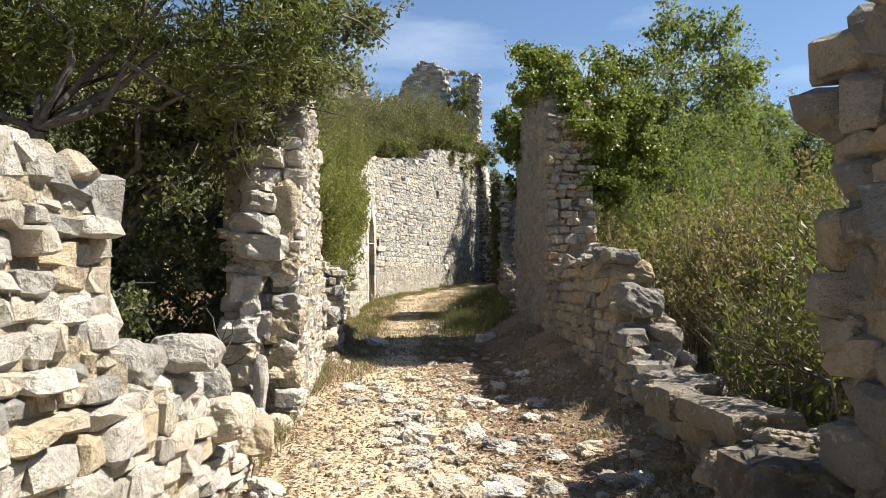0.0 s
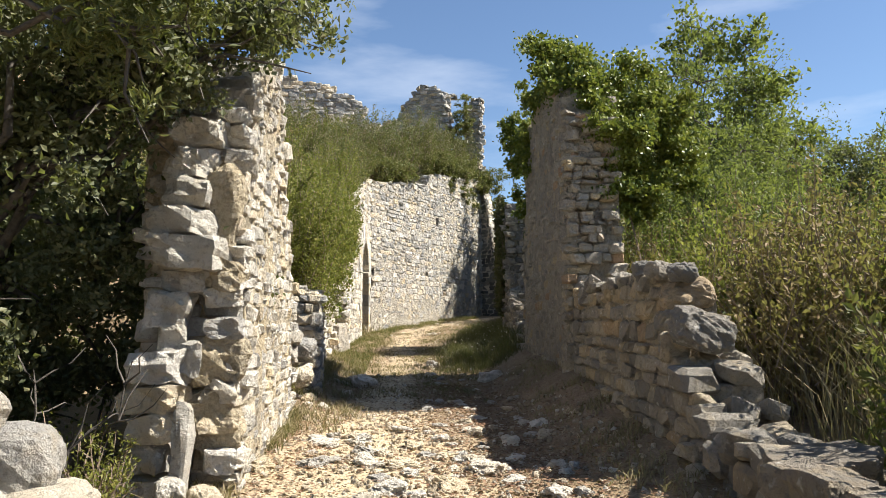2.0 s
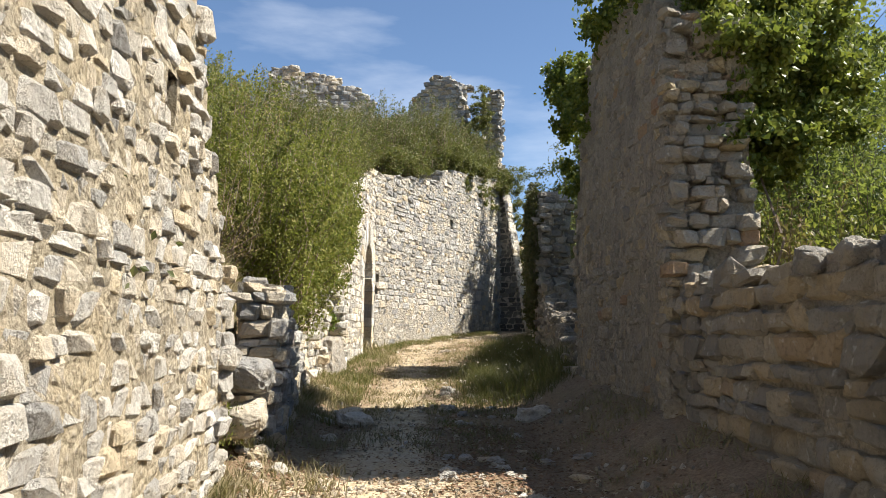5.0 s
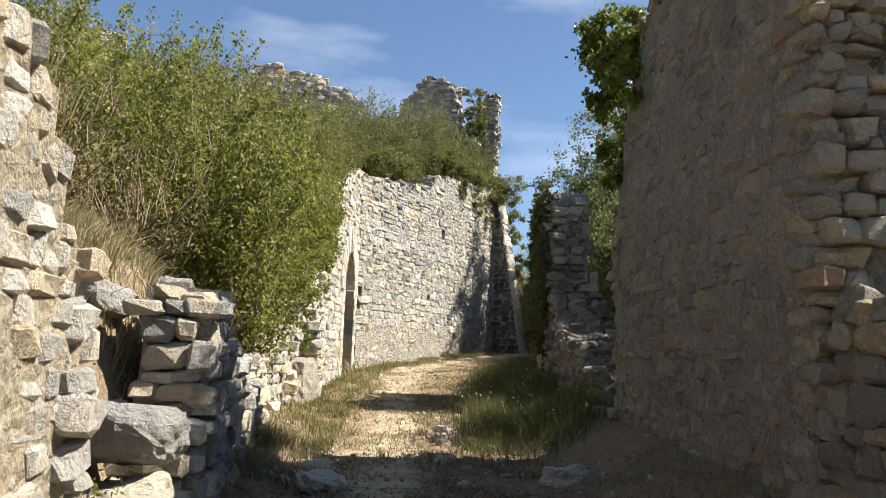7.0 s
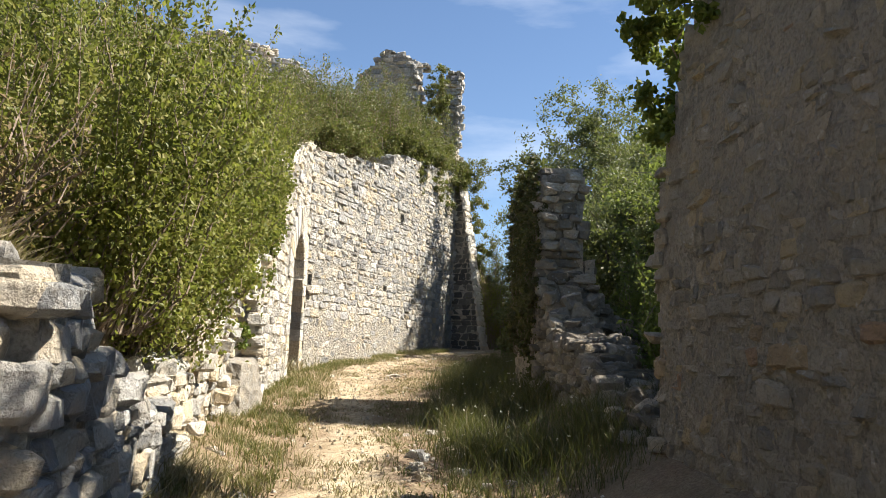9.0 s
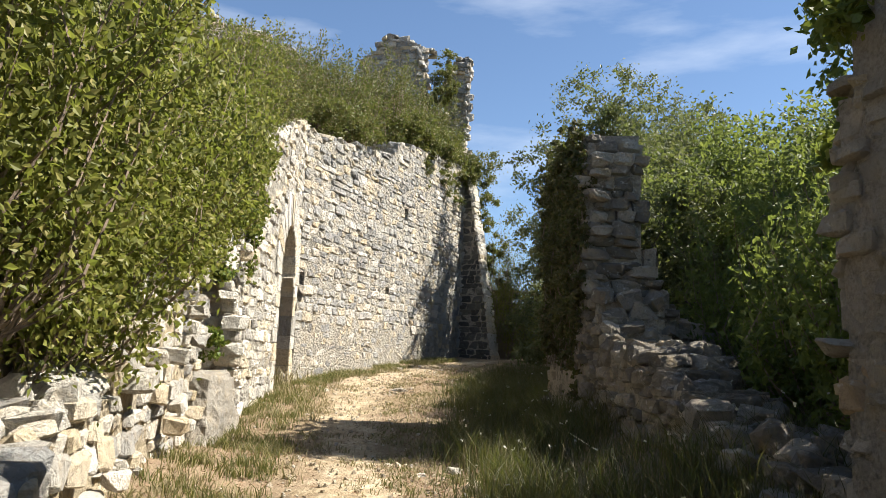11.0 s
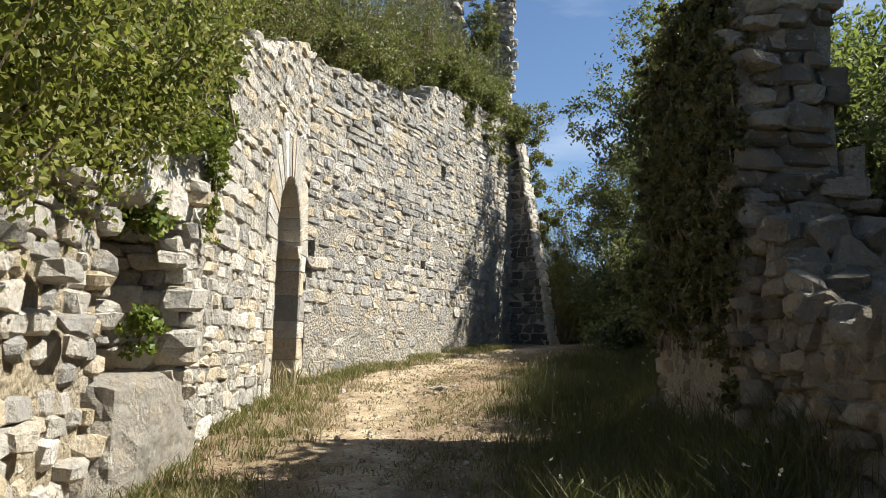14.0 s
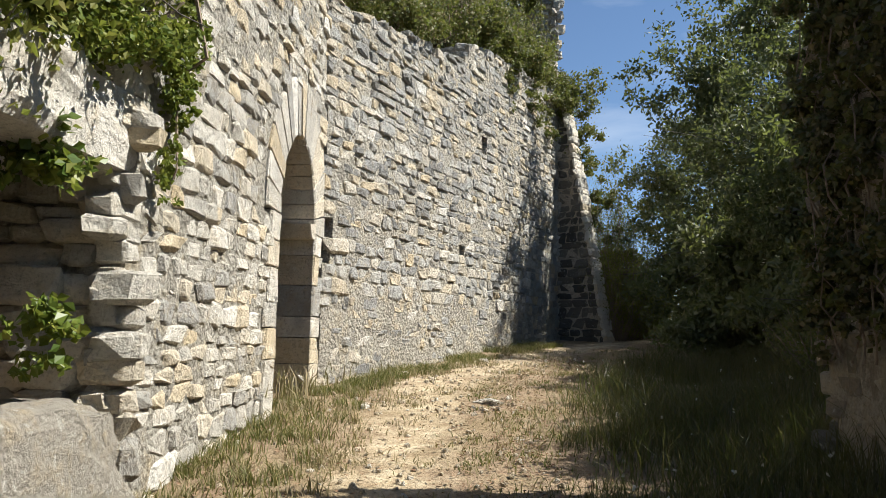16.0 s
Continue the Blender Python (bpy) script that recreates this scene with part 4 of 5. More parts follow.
for i in range(16):
    y = 29.5 + i * 0.5
    shrub("wall_top_shrub", "dense olive scrub rising behind the curtain wall", (FW_A[0] + (y - 26.4) * FW_K - 1.1 - (i % 3) * 0.7, y, 7.4 + (y - 29.5) * 0.14), rng.uniform(2.2, 3.7), 1.0, 60, 95, 0.075, (L_DRY, L_OAK, L_DRY)[i % 3], group="scrub behind the curtain wall", wide=0.55)
for i in range(16):
    y = rng.uniform(21, 31)
    x = interp(RIGHT, y) + rng.uniform(-0.5, 2.6)
    shrub("lane_scrub", "dusky scrub and brambles at the lane's edge", foot(x, y), rng.uniform(0.6, 1.3), rng.uniform(0.6, 1.0), 50, 70, 0.05, (L_DRY, L_OAK, L_DRY)[i % 3], group="scrub by the lane")
for x, y, h in ((-2.0, 33.9, 4.2), (-2.3, 34.5, 5.0), (-1.8, 34.9, 4.4), (-2.2, 35.6, 5.2), (-1.7, 34.6, 1.6), (-1.0, 35.6, 1.9), (-2.2, 35.4, 2.6), (0.4, 33.8, 1.2), (-1.6, 37.0, 2.6), (0.8, 35.0, 1.8), (2.0, 34.0, 1.8)):
    shrub("bright_scrub", "sunlit green scrub past the buttress", foot(x + 0.5, y + 3.2), h, 1.0, 60, 110, 0.06, L_BUSH, group="scrub past the buttress")
for i in range(22):
    x, y = rng.uniform(-11, -2.8), rng.uniform(32.8, 38)
    if x < -5.75 + (y - 26.4) * FW_K - 1.4 or y > 37.8:
        shrub("hill_scrub", "dull olive scrub on the slope above the wall", foot(x, y), rng.uniform(1.4, 2.4), rng.uniform(0.9, 1.4), 50, 90, 0.08, L_DRY if i % 3 else L_BUSH, group="scrub on the hill")


# ---- gate: voussoirs, quoins, passage, plinth ----
def wall_frame(A, B):
    L = math.hypot(B[0] - A[0], B[1] - A[1])
    u = ((B[0] - A[0]) / L, (B[1] - A[1]) / L)
    return u, (u[1], -u[0])


def on_gate(s, out, z):
    u, n = wall_frame(DW_A, DW_B)
    return (DW_A[0] + u[0] * s + n[0] * out, DW_A[1] + u[1] * s + n[1] * out, z)


def wedge(name, owner, ring, depth, material):
    """A dressed block: a quad on the wall's face, pushed back by depth, edges chamfered by an inset front."""
    c = (sum(p[0] for p in ring) / 4, sum(p[1] for p in ring) / 4)
    verts = [on_gate(s, -depth, z) for s, z in ring] + [on_gate(s, 0.0, z) for s, z in ring]
    verts += [on_gate(c[0] + (s - c[0]) * 0.93 + rng.normal(0, 0.004), 0.022 + rng.normal(0, 0.006), c[1] + (z - c[1]) * 0.95) for s, z in ring]
    faces = [(3, 2, 1, 0), (8, 9, 10, 11)]
    for k in (0, 4):
        faces += [(k + i, k + (i + 1) % 4, k + 4 + (i + 1) % 4, k + 4 + i) for i in range(4)]
    ob = part(name, mesh_of(name, verts, faces, material), owner)
    ob.matrix_parent_inverse = owner.matrix_basis.inverted()


arch = root("gate_arch", on_gate(DOOR_S, 0, 0.8), "pointed arch of long pale dressed voussoirs around a gateway", "stone arch", kind="structure")
count = 17
for i in range(count):
    def edge(a, k):
        r1_, r2_ = DOOR_W + 0.0, APEX - SPRING
        ext = 0.55 + 0.12 * math.sin(a)
        c, s_ = math.cos(a), math.sin(a)
        return (DOOR_S + c * (r1_ + k * ext), SPRING + s_ * (r2_ + k * (ext + 0.1)))
    a0, a1 = math.pi * i / count + 0.006, math.pi * (i + 1) / count - 0.006
    k1 = rng.uniform(0.9, 1.12)
    wedge("voussoir", arch, [edge(a0, 0), edge(a0, k1), edge(a1, k1), edge(a1, 0)][::-1], 1.0, M_PALE[0])
for side in (-1, 1):
    z = 0.3
    while z < SPRING:
        h = min(rng.uniform(0.26, 0.42), SPRING - z)
        w = rng.uniform(0.25, 0.5) if h > 0.08 else 0.3
        e0, e1 = DOOR_S + side * DOOR_W, DOOR_S + side * (DOOR_W + w)
        s0, s1 = min(e0, e1), max(e0, e1)
        wedge("jamb_block", arch, [(s0, z + 0.006), (s1, z + 0.006), (s1, z + h - 0.006), (s0, z + h - 0.006)], rng.uniform(0.9, 1.0), M_PALE[0])
        z += h
wedge("impost", arch, [(DOOR_S + DOOR_W - 0.2, SPRING - 0.08), (DOOR_S + DOOR_W, SPRING - 0.08), (DOOR_S + DOOR_W, SPRING + 0.14), (DOOR_S + DOOR_W - 0.3, SPRING + 0.1)], 0.8, M_PALE[0])

masonry("wall_passage", "rough stone side of the dark gate passage", on_gate(2.6, -2.1, 0)[:2], on_gate(6.2, -2.1, 0)[:2], 0.5, lambda s: 5.0, lambda s: 0.2, M_GREY, M_MORTAR_GREY, (-7, 25, 1.5), ends=(False, False), cap=False, sh=(0.18, 0.34), sw=(0.25, 0.6), singles=120)
roof_ = root("passage_vault", on_gate(4.4, -1.5, 4.6), "rubble vault over the gate passage", "vault", kind="structure")
vv = [on_gate(s, o, z) for z in (4.5, 4.9) for s, o in ((2.4, -0.95), (5.6, -0.95), (5.6, -2.7), (2.4, -2.7))]
ob = part("vault_slab", mesh_of("vault_slab", vv, [(3, 2, 1, 0), (4, 5, 6, 7), (0, 1, 5, 4), (1, 2, 6, 5), (2, 3, 7, 6), (3, 0, 4, 7)], M_MORTAR_GREY), roof_)
ob.matrix_parent_inverse = roof_.matrix_basis.inverted()


def boulder(name, label, at, size, turn, material, seed, category="rock", group="", sub=2, rough=0.16, worn=0.28):
    """A weathered block: a subdivided box, worn and knocked about by noise."""
    bm = bmesh.new()
    bmesh.ops.create_cube(bm, size=1.0)
    bmesh.ops.subdivide_edges(bm, edges=bm.edges[:], cuts=2 ** sub, use_grid_fill=True)
    for v in bm.verts:
        p = v.co.copy()
        r = p.length
        v.co = p * (1 - worn * max(0, r - 0.56) / 0.31)
        q = Vector((p.x * size[0], p.y * size[1], p.z * size[2])) * (1.6 / max(size)) + Vector((seed * 3.7, seed, 0))
        d = noise.noise(q * 1.3) * rough + noise.noise(q * 4.0) * rough * 0.35 + noise.noise(q * 9.0) * rough * 0.25
        v.co += p.normalized() * d
    me = bpy.data.meshes.new(name)
    bm.to_mesh(me)
    bm.free()
    me.materials.append(material)
    ob = new(name, me)
    ob.matrix_basis = pose(*at, *turn) @ Matrix.Diagonal((*size, 1))
    return tagged(ob, label, category, group)


def set_stone(owner, at, size, turn, material, seed, rough=0.26, worn=0.12):
    """One large worn stone of a wall, as a part of it."""
    ob = boulder("stone", "", at, size, turn, material, seed, "", "", 2, rough, worn)
    m = ob.matrix_basis.copy()
    ob.parent = owner
    ob.matrix_parent_inverse = owner.matrix_basis.inverted()
    ob.matrix_basis = m
    return ob


# the broken end of the tall pier: a stump of jamb below, a corbelled shelf over the hollow, torn bonding stones
for i, (x, y, z, a, b_, c, t) in enumerate(((-0.98, 5.08, 0.02, 0.40, 0.36, 0.26, 8), (-0.97, 5.07, 0.27, 0.36, 0.34, 0.24, -6), (-0.95, 5.06, 0.50, 0.38, 0.34, 0.20, 12), (-0.92, 5.06, 0.70, 0.42, 0.36, 0.20, -4),
                                            (-0.90, 5.06, 0.92, 0.40, 0.36, 0.25, 6), (-0.70, 5.12, 1.00, 0.16, 0.2, 0.24, 20), (-0.86, 5.12, 1.14, 0.22, 0.24, 0.22, 30), (-0.90, 5.14, 1.36, 0.33, 0.32, 0.27, 15),
                                            (-0.80, 5.22, 1.58, 0.36, 0.3, 0.16, 0), (-0.74, 5.12, 1.80, 0.56, 0.42, 0.25, 5), (-0.80, 5.14, 2.03, 0.46, 0.4, 0.22, -8), (-0.76, 5.18, 2.26, 0.38, 0.36, 0.22, 4),
                                            (-0.78, 5.22, 2.5, 0.34, 0.34, 0.24, -10), (-0.74, 5.24, 2.75, 0.4, 0.34, 0.22, 10),
                                            (-0.55, 5.32, 1.46, 0.3, 0.24, 0.16, 18), (-0.52, 5.3, 1.22, 0.28, 0.26, 0.16, 16), (-0.56, 5.34, 0.72, 0.3, 0.26, 0.18, 14), (-0.54, 5.3, 0.48, 0.32, 0.26, 0.14, 20), (-0.5, 5.3, 0.22, 0.26, 0.3, 0.18, 14))):
    set_stone(PIER, (x, y, z), (a * 0.93, b_, c), (rng.normal(0, 3), rng.normal(0, 3), t), M_PALE[0], 300 + i)
for i, (x, y, z, a, b_, c) in enumerate(((-0.6, 5.28, 1.64, 0.42, 0.26, 0.26), (-0.6, 5.32, 0.98, 0.42, 0.26, 0.36), (-0.62, 5.32, 0.5, 0.44, 0.26, 0.5), (-0.56, 5.3, 2.15, 0.26, 0.24, 0.8))):
    set_stone(PIER, (x, y, z), (a, b_, c), (0, 0, 16), M_MORTAR, 350 + i, 0.3, 0.25)
set_stone(PIER, (-0.68, 4.98, 0.36), (0.12, 0.16, 0.74), (0, 5, 12), M_PALE[0], 330)
for i, (x, y, z, a, b_, c, t) in enumerate(((-0.62, 4.75, 0.06, 0.2, 0.26, 0.24, 30), (-0.42, 4.85, 0.04, 0.26, 0.2, 0.16, -20))):
    boulder("fallen_block", "pale block fallen at the foot of the pier", (x, y, z), (a, b_, c), (0, 0, t), M_PALE[0], 340 + i, "stone", "blocks below the pier", 3, 0.14)
boulder("stone_plinth", "big grey rendered plinth block at the wall's foot", (-4.92, 19.95, 0.66), (0.8, 1.75, 1.15), (0, 0, 9), M_DARK[0], 3, "plinth", sub=3, rough=0.13, worn=0.18)
# slabs on the near low wall, loose coping stones
for i, (x, y, z, a, b_, c, t) in enumerate(((3.5, 2.7, 0.68, 0.42, 0.8, 0.17, 14), (3.62, 1.8, 0.6, 0.34, 0.5, 0.14, 8), (3.2, 3.3, 0.66, 0.3, 0.42, 0.22, 20), (3.35, 3.9, 0.66, 0.45, 0.5, 0.18, -5),
                                            (3.45, 2.0, 0.52, 0.4, 0.5, 0.16, 30), (3.4, 1.35, 0.66, 0.35, 0.4, 0.2, 12))):
    # slab colour holds both lichen and the shade lying on the slabs
    boulder("coping_slab", "dark flat slab resting on the low wall", (x, y, z - 0.12), (a, b_, c), (rng.normal(0, 3), rng.normal(0, 3), t), M_SHADE_DARK[0], i + 20, "stone slab", "slabs on the near wall", 3, 0.24, 0.12)
for i, (x, y, z, s, t) in enumerate(((2.85, 7.35, 1.83, 0.34, 10), (2.92, 7.0, 1.82, 0.3, 40), (3.08, 6.75, 1.80, 0.28, 75), (2.65, 7.9, 1.80, 0.22, 20), (3.18, 6.4, 1.2, 0.5, 15), (3.1, 6.9, 1.5, 0.44, 10), (2.55, 8.3, 1.78, 0.2, 50))):
    boulder("loose_stone", "loose limestone block lying on the low wall", (x, y, z - 0.1 if z > 1.7 else z), (s, s * 0.8, s * 0.62), (rng.normal(0, 8), rng.normal(0, 8), t), M_DARK[0], i + 40, "stone", "loose stones on the wall", 3, 0.2)
# big stones of the near left ruin
for i, (x, y, z, a, b_, c, t) in enumerate(((0.35, 1.8, 1.0, 0.36, 0.34, 0.22, 15), (0.3, 1.3, 0.98, 0.32, 0.4, 0.24, 5), (0.1, 2.45, 0.72, 0.36, 0.34, 0.3, 30), (0.32, 2.35, 0.55, 0.3, 0.4, 0.26, 12), (0.18, 3.0, 0.3, 0.3, 0.3, 0.3, 40))):
    boulder("fallen_block", "pale lichen-spotted block on the broken wall", (x, y, z), (a, b_, c), (rng.normal(0, 5), rng.normal(0, 5), t), M_PALE[0], i + 60, "stone", "blocks on the near ruin", 3, 0.12)
for i, (x, y, z, a, b_, c, t) in enumerate(((-1.85, 9.85, 0.88, 0.62, 0.55, 0.32, 4), (-1.8, 9.8, 0.5, 0.5, 0.5, 0.3, 20), (-2.3, 9.5, 0.75, 0.5, 0.45, 0.3, 40), (-2.75, 9.7, 1.05, 0.55, 0.4, 0.3, 12), (-2.15, 10.45, 1.52, 0.4, 0.3, 0.16, 15), (-2.5, 9.95, 1.3, 0.35, 0.3, 0.2, -30), (-2.6, 10.5, 1.65, 0.5, 0.4, 0.24, -10))):
    boulder("bank_boulder", "pale boulder half sunk in the dry bank", (x, y, min(z, land(x, y) + c * 0.15) if x < -2.1 else z), (a, b_, c), (rng.normal(0, 6), rng.normal(0, 6), t), M_PALE[0], i + 80, "boulder", "boulders in the bank", 3, 0.14)

# outcrop and loose rocks along the path
ROCKS = []
for i in range(70):
    y = rng.uniform(2.6, 8.2)
    x = interp(MID, y) + rng.normal(0.05, 0.45)
    ROCKS.append((x, y, rng.uniform(0.08, 0.26), rng.uniform(0.35, 0.6)))
for y0, y1, n0, off in ((2, 11, 90, 0.95), (11, 19, 26, 0.9), (9.5, 16, 24, -0.9), (24, 32, 10, -0.4)):
    for i in range(n0):
        y = rng.uniform(y0, y1)
        ROCKS.append((interp(MID, y) + off * rng.uniform(0.6, 2.0), y, rng.uniform(0.06, 0.2), rng.uniform(0.45, 0.75)))
ROCKS += [(1.05, 4.55, 0.3, 0.8), (-0.1, 3.5, 0.16, 0.9), (1.35, 6.3, 0.3, 0.5), (-1.7, 12.6, 0.45, 0.6), (-2.0, 13.4, 0.4, 0.5), (0.5, 13.4, 0.4, 0.6), (-1.3, 16.6, 0.22, 0.6), (-3.2, 25.6, 0.3, 0.3), (-0.55, 6.0, 0.24, 0.8), (0.1, 5.0, 0.14, 0.8)]
protos = [boulder("path_rock", "rough limestone rock lying on the path", (0, 0, -50 - i), (1, 0.8, 0.6), (0, 0, 0), M_PALE[0], i + 100, "rock", "rocks on the path", 3, 0.34) for i in range(8)]
for i, (x, y, s, flat) in enumerate(ROCKS):
    p = protos[i % 8]
    m = pose(x, y, land(x, y) + s * flat * 0.16, rng.normal(0, 7), rng.normal(0, 7), rng.uniform(0, 360)) @ Matrix.Diagonal((s, s * rng.uniform(0.9, 1.3), s * flat * 1.4, 1))
    if i < 8:
        p.matrix_basis = m @ Matrix.Diagonal((1, 0.8, 0.6, 1))
    else:
        o = p.copy()
        scene.collection.objects.link(o)
        o.matrix_basis = m @ Matrix.Diagonal((1, 0.8, 0.6, 1))

# gravel: too many to count
items = []
for _ in range(5200):
    y = rng.uniform(0.5, 31) if rng.random() < 0.45 else rng.uniform(1.5, 10)
    x = interp(MID, y) + (rng.normal(0.1, 0.8) if rng.random() < 0.7 else rng.uniform(0.3, 2.3))
    s = rng.uniform(0.012, 0.055) * (1.4 if rng.random() < 0.12 else 1)
    items.append((int(rng.integers(24)), pose(x, y, land(x, y) + s * 0.12, *rng.uniform(0, 360, 3)) @ Matrix.Diagonal((s, s * 0.8, s * 0.6, 1))))
vs, fs, n = [], [], 0
for k, m in items:
    a = np.array(m)
    vs.append(TEMPLATES[k][0] @ a[:3, :3].T + a[:3, 3])
    fs += [[q + n for q in f] for f in TEMPLATES[k][1]]
    n += 24
tagged(new("gravel", mesh_of("gravel", np.vstack(vs), fs, M_GRAVEL)), "pale limestone gravel strewn over the path", "gravel", kind="stuff")


# ---- grass, litter ----
def blades(points, height, lean=0.35, width=0.006):
    n = len(points)
    a = rng.uniform(0, 2 * math.pi, n)
    h = (height * rng.uniform(0.4, 1.2, n))[:, None]
    side = np.stack([np.cos(a), np.sin(a), np.zeros(n)], 1) * width
    d = np.stack([rng.normal(0, lean, n), rng.normal(0, lean, n), np.ones(n)], 1)
    v = np.empty((n, 5, 3))
    v[:, 0], v[:, 1] = points - side, points + side
    midp = points + d * h * 0.55 * np.array([0.55, 0.55, 1])
    v[:, 2], v[:, 3] = midp + side * 0.7, midp - side * 0.7
    v[:, 4] = points + d * h * np.array([1.2, 1.2, 0.95])
    i = np.arange(n)[:, None] * 5
    return v.reshape(-1, 3), [tuple(q) for q in (i + np.array([0, 1, 2, 3])).tolist()] + [tuple(q) for q in (i + np.array([3, 2, 4])).tolist()]


def strew(name, label, category, tufts, per, height, mat, where, spread=0.10, lean=0.35, width=0.006):
    pts = []
    while len(pts) < tufts:
        p = where()
        if p is not None:
            pts.append(p)
    base = np.repeat(np.array(pts), per, 0)
    base = base + rng.normal(0, spread, base.shape) * rng.uniform(0.2, 1.4, (len(base), 1))
    pos = np.column_stack([base, lands(base) - 0.01])
    v, f = blades(pos, height, lean, width)
    tagged(new(name, mesh_of(name, v, f, mat)), label, category, kind="stuff")


def beside(y0, y1, a, b, side):
    """A spot between a and b of the way from the path's edge to the wall."""
    def pick():
        y = rng.uniform(y0, y1)
        xm = interp(MID, y)
        xe = interp(RIGHT, y) if side > 0 else (interp(LEFT, y) if y < 26.4 else FW_A[0] + (y - 26.4) * FW_K)
        k = rng.uniform(a, b)
        return (xm + (xe - xm) * k, y)
    return pick


def patchy(pick, scale, low, seed):
    """Keep a spot only where the growth is thick."""
    def choose():
        p = pick()
        k = noise.noise(Vector((p[0] * scale, p[1] * scale, seed)))
        return p if k + rng.normal(0, 0.12) > low else None
    return choose


# grass and weeds on the shaded side use leaves darkened for that shade
strew("grass_right", "tall green grass and weeds along the lane's shaded side", "grass", 900, 16, 0.26, L_SHADE_WEED, patchy(beside(14.5, 33, 0.34, 1.15, 1), 0.9, 0.0, 1), 0.17, 0.45, 0.004)
strew("grass_weeds", "rank dull weeds under the tumbled wall", "weeds", 1300, 18, 0.45, L_SHADE_WEED, patchy(beside(15.5, 31, 0.42, 1.3, 1), 0.7, -0.05, 2), 0.18, 0.35, 0.005)
strew("grass_left", "short green and straw grass along the wall's foot", "grass", 620, 20, 0.15, L_GRASS, patchy(beside(12.5, 34, 0.4, 1.0, -1), 1.1, 0.0, 3), 0.08, 0.45)
strew("grass_straw", "dry straw-coloured grass tufts", "dry grass", 420, 14, 0.15, L_STRAW, patchy(beside(8, 33, 0.25, 1.1, -1), 1.3, 0.0, 4), 0.08, 0.5)
strew("grass_patches", "low green grass patches creeping into the footpath", "grass", 600, 14, 0.07, L_GRASS, patchy(beside(11, 34, 0.12, 0.6, 1), 1.6, 0.05, 12), 0.09, 0.6)
strew("grass_crown", "thin dry grass creeping over the footpath", "dry grass", 700, 12, 0.09, L_STRAW, patchy(beside(11, 33, -0.2, 0.5, 1), 1.3, 0.05, 5), 0.1, 0.6)
strew("grass_verge", "thin dry grass at the foot of the walls", "dry grass", 300, 20, 0.16, L_STRAW, patchy(beside(2, 12, 0.84, 1.1, -1), 1.3, 0.0, 6), 0.07, 0.5)
strew("grass_verge_green", "sparse green grass tufts by the pier", "grass", 90, 22, 0.15, L_GRASS, patchy(beside(4.5, 12, 0.84, 1.1, -1), 1.2, 0.1, 7), 0.06)
strew("grass_verge_right", "thin grass and sticks below the low wall", "dry grass", 200, 14, 0.1, L_STRAW, patchy(beside(2, 13, 0.7, 1.0, 1), 1.2, 0.0, 8), 0.08, 0.6)
strew("grass_bank", "dry tawny grass on the earth bank", "dry grass", 1300, 26, 0.26, L_STRAW, patchy(lambda: (rng.uniform(-7, -2.3), rng.uniform(9.6, 14.5)), 1.0, -0.1, 9), 0.12, 0.5)
strew("grass_thicket", "dead straw stalks among the thicket", "dry stalks", 900, 12, 1.0, L_STRAW, lambda: (lambda y: (interp(RIGHT, y) + rng.uniform(0.8, 4.5), y))(rng.uniform(2.0, 14)), 0.16, 0.3, 0.005)
strew("grass_hill", "dry grass on the castle hill", "dry grass", 2200, 14, 0.4, L_STRAW, lambda: (rng.uniform(-22, -5.5), rng.uniform(15, 38)), 0.2, 0.35, 0.012)


def litter():
    y = np.concatenate([rng.uniform(0.5, 13, 38000), rng.uniform(13, 31, 14000)])
    xm = np.interp(y, [p[0] for p in MID], [p[1] for p in MID])
    side = np.where(rng.random(len(y)) < 0.6, 1.0, -1.0)
    x = xm + side * np.abs(rng.normal(1.2, 0.6, len(y)))
    pts = np.column_stack([x, y, lands(np.column_stack([x, y])) + 0.022])
    v, f = leaves(pts, 0.05, 0.55, 0.0)
    v = v.reshape(-1, 4, 3)
    v[:, :, 2] = v[:, :1, 2] + np.abs(v[:, :, 2] - v[:, :1, 2]) * 0.25
    tagged(new("leaf_litter", mesh_of("leaf_litter", v.reshape(-1, 3), f, L_LITTER)), "brown and reddish fallen leaves on the ground", "leaf litter", kind="stuff")


litter()


# ---- climbers ----
def climber(name, label, clumps, count, size, leaf, stems=(), thick=0.02):
    owner = root(name, stems[0][0] if stems else clumps[0][:3], label, "climbing plant")
    wood = [tube(bent(a, b_, 0, 5), np.linspace(thick, thick * 0.3, 6), 4) for a, b_ in stems]
    if wood:
        v, f = joined(wood)
        o = part("vine", mesh_of("vine", v, f, M_TWIG), owner)
        o.matrix_parent_inverse = owner.matrix_basis.inverted()
        tagged(o, kind="stuff")
    v, f = leaves(clump_points(clumps, count, 0.2), size, 0.8, -0.2)
    o = part("foliage", mesh_of("foliage", v, f, leaf), owner)
    o.matrix_parent_inverse = owner.matrix_basis.inverted()
    tagged(o, kind="stuff")


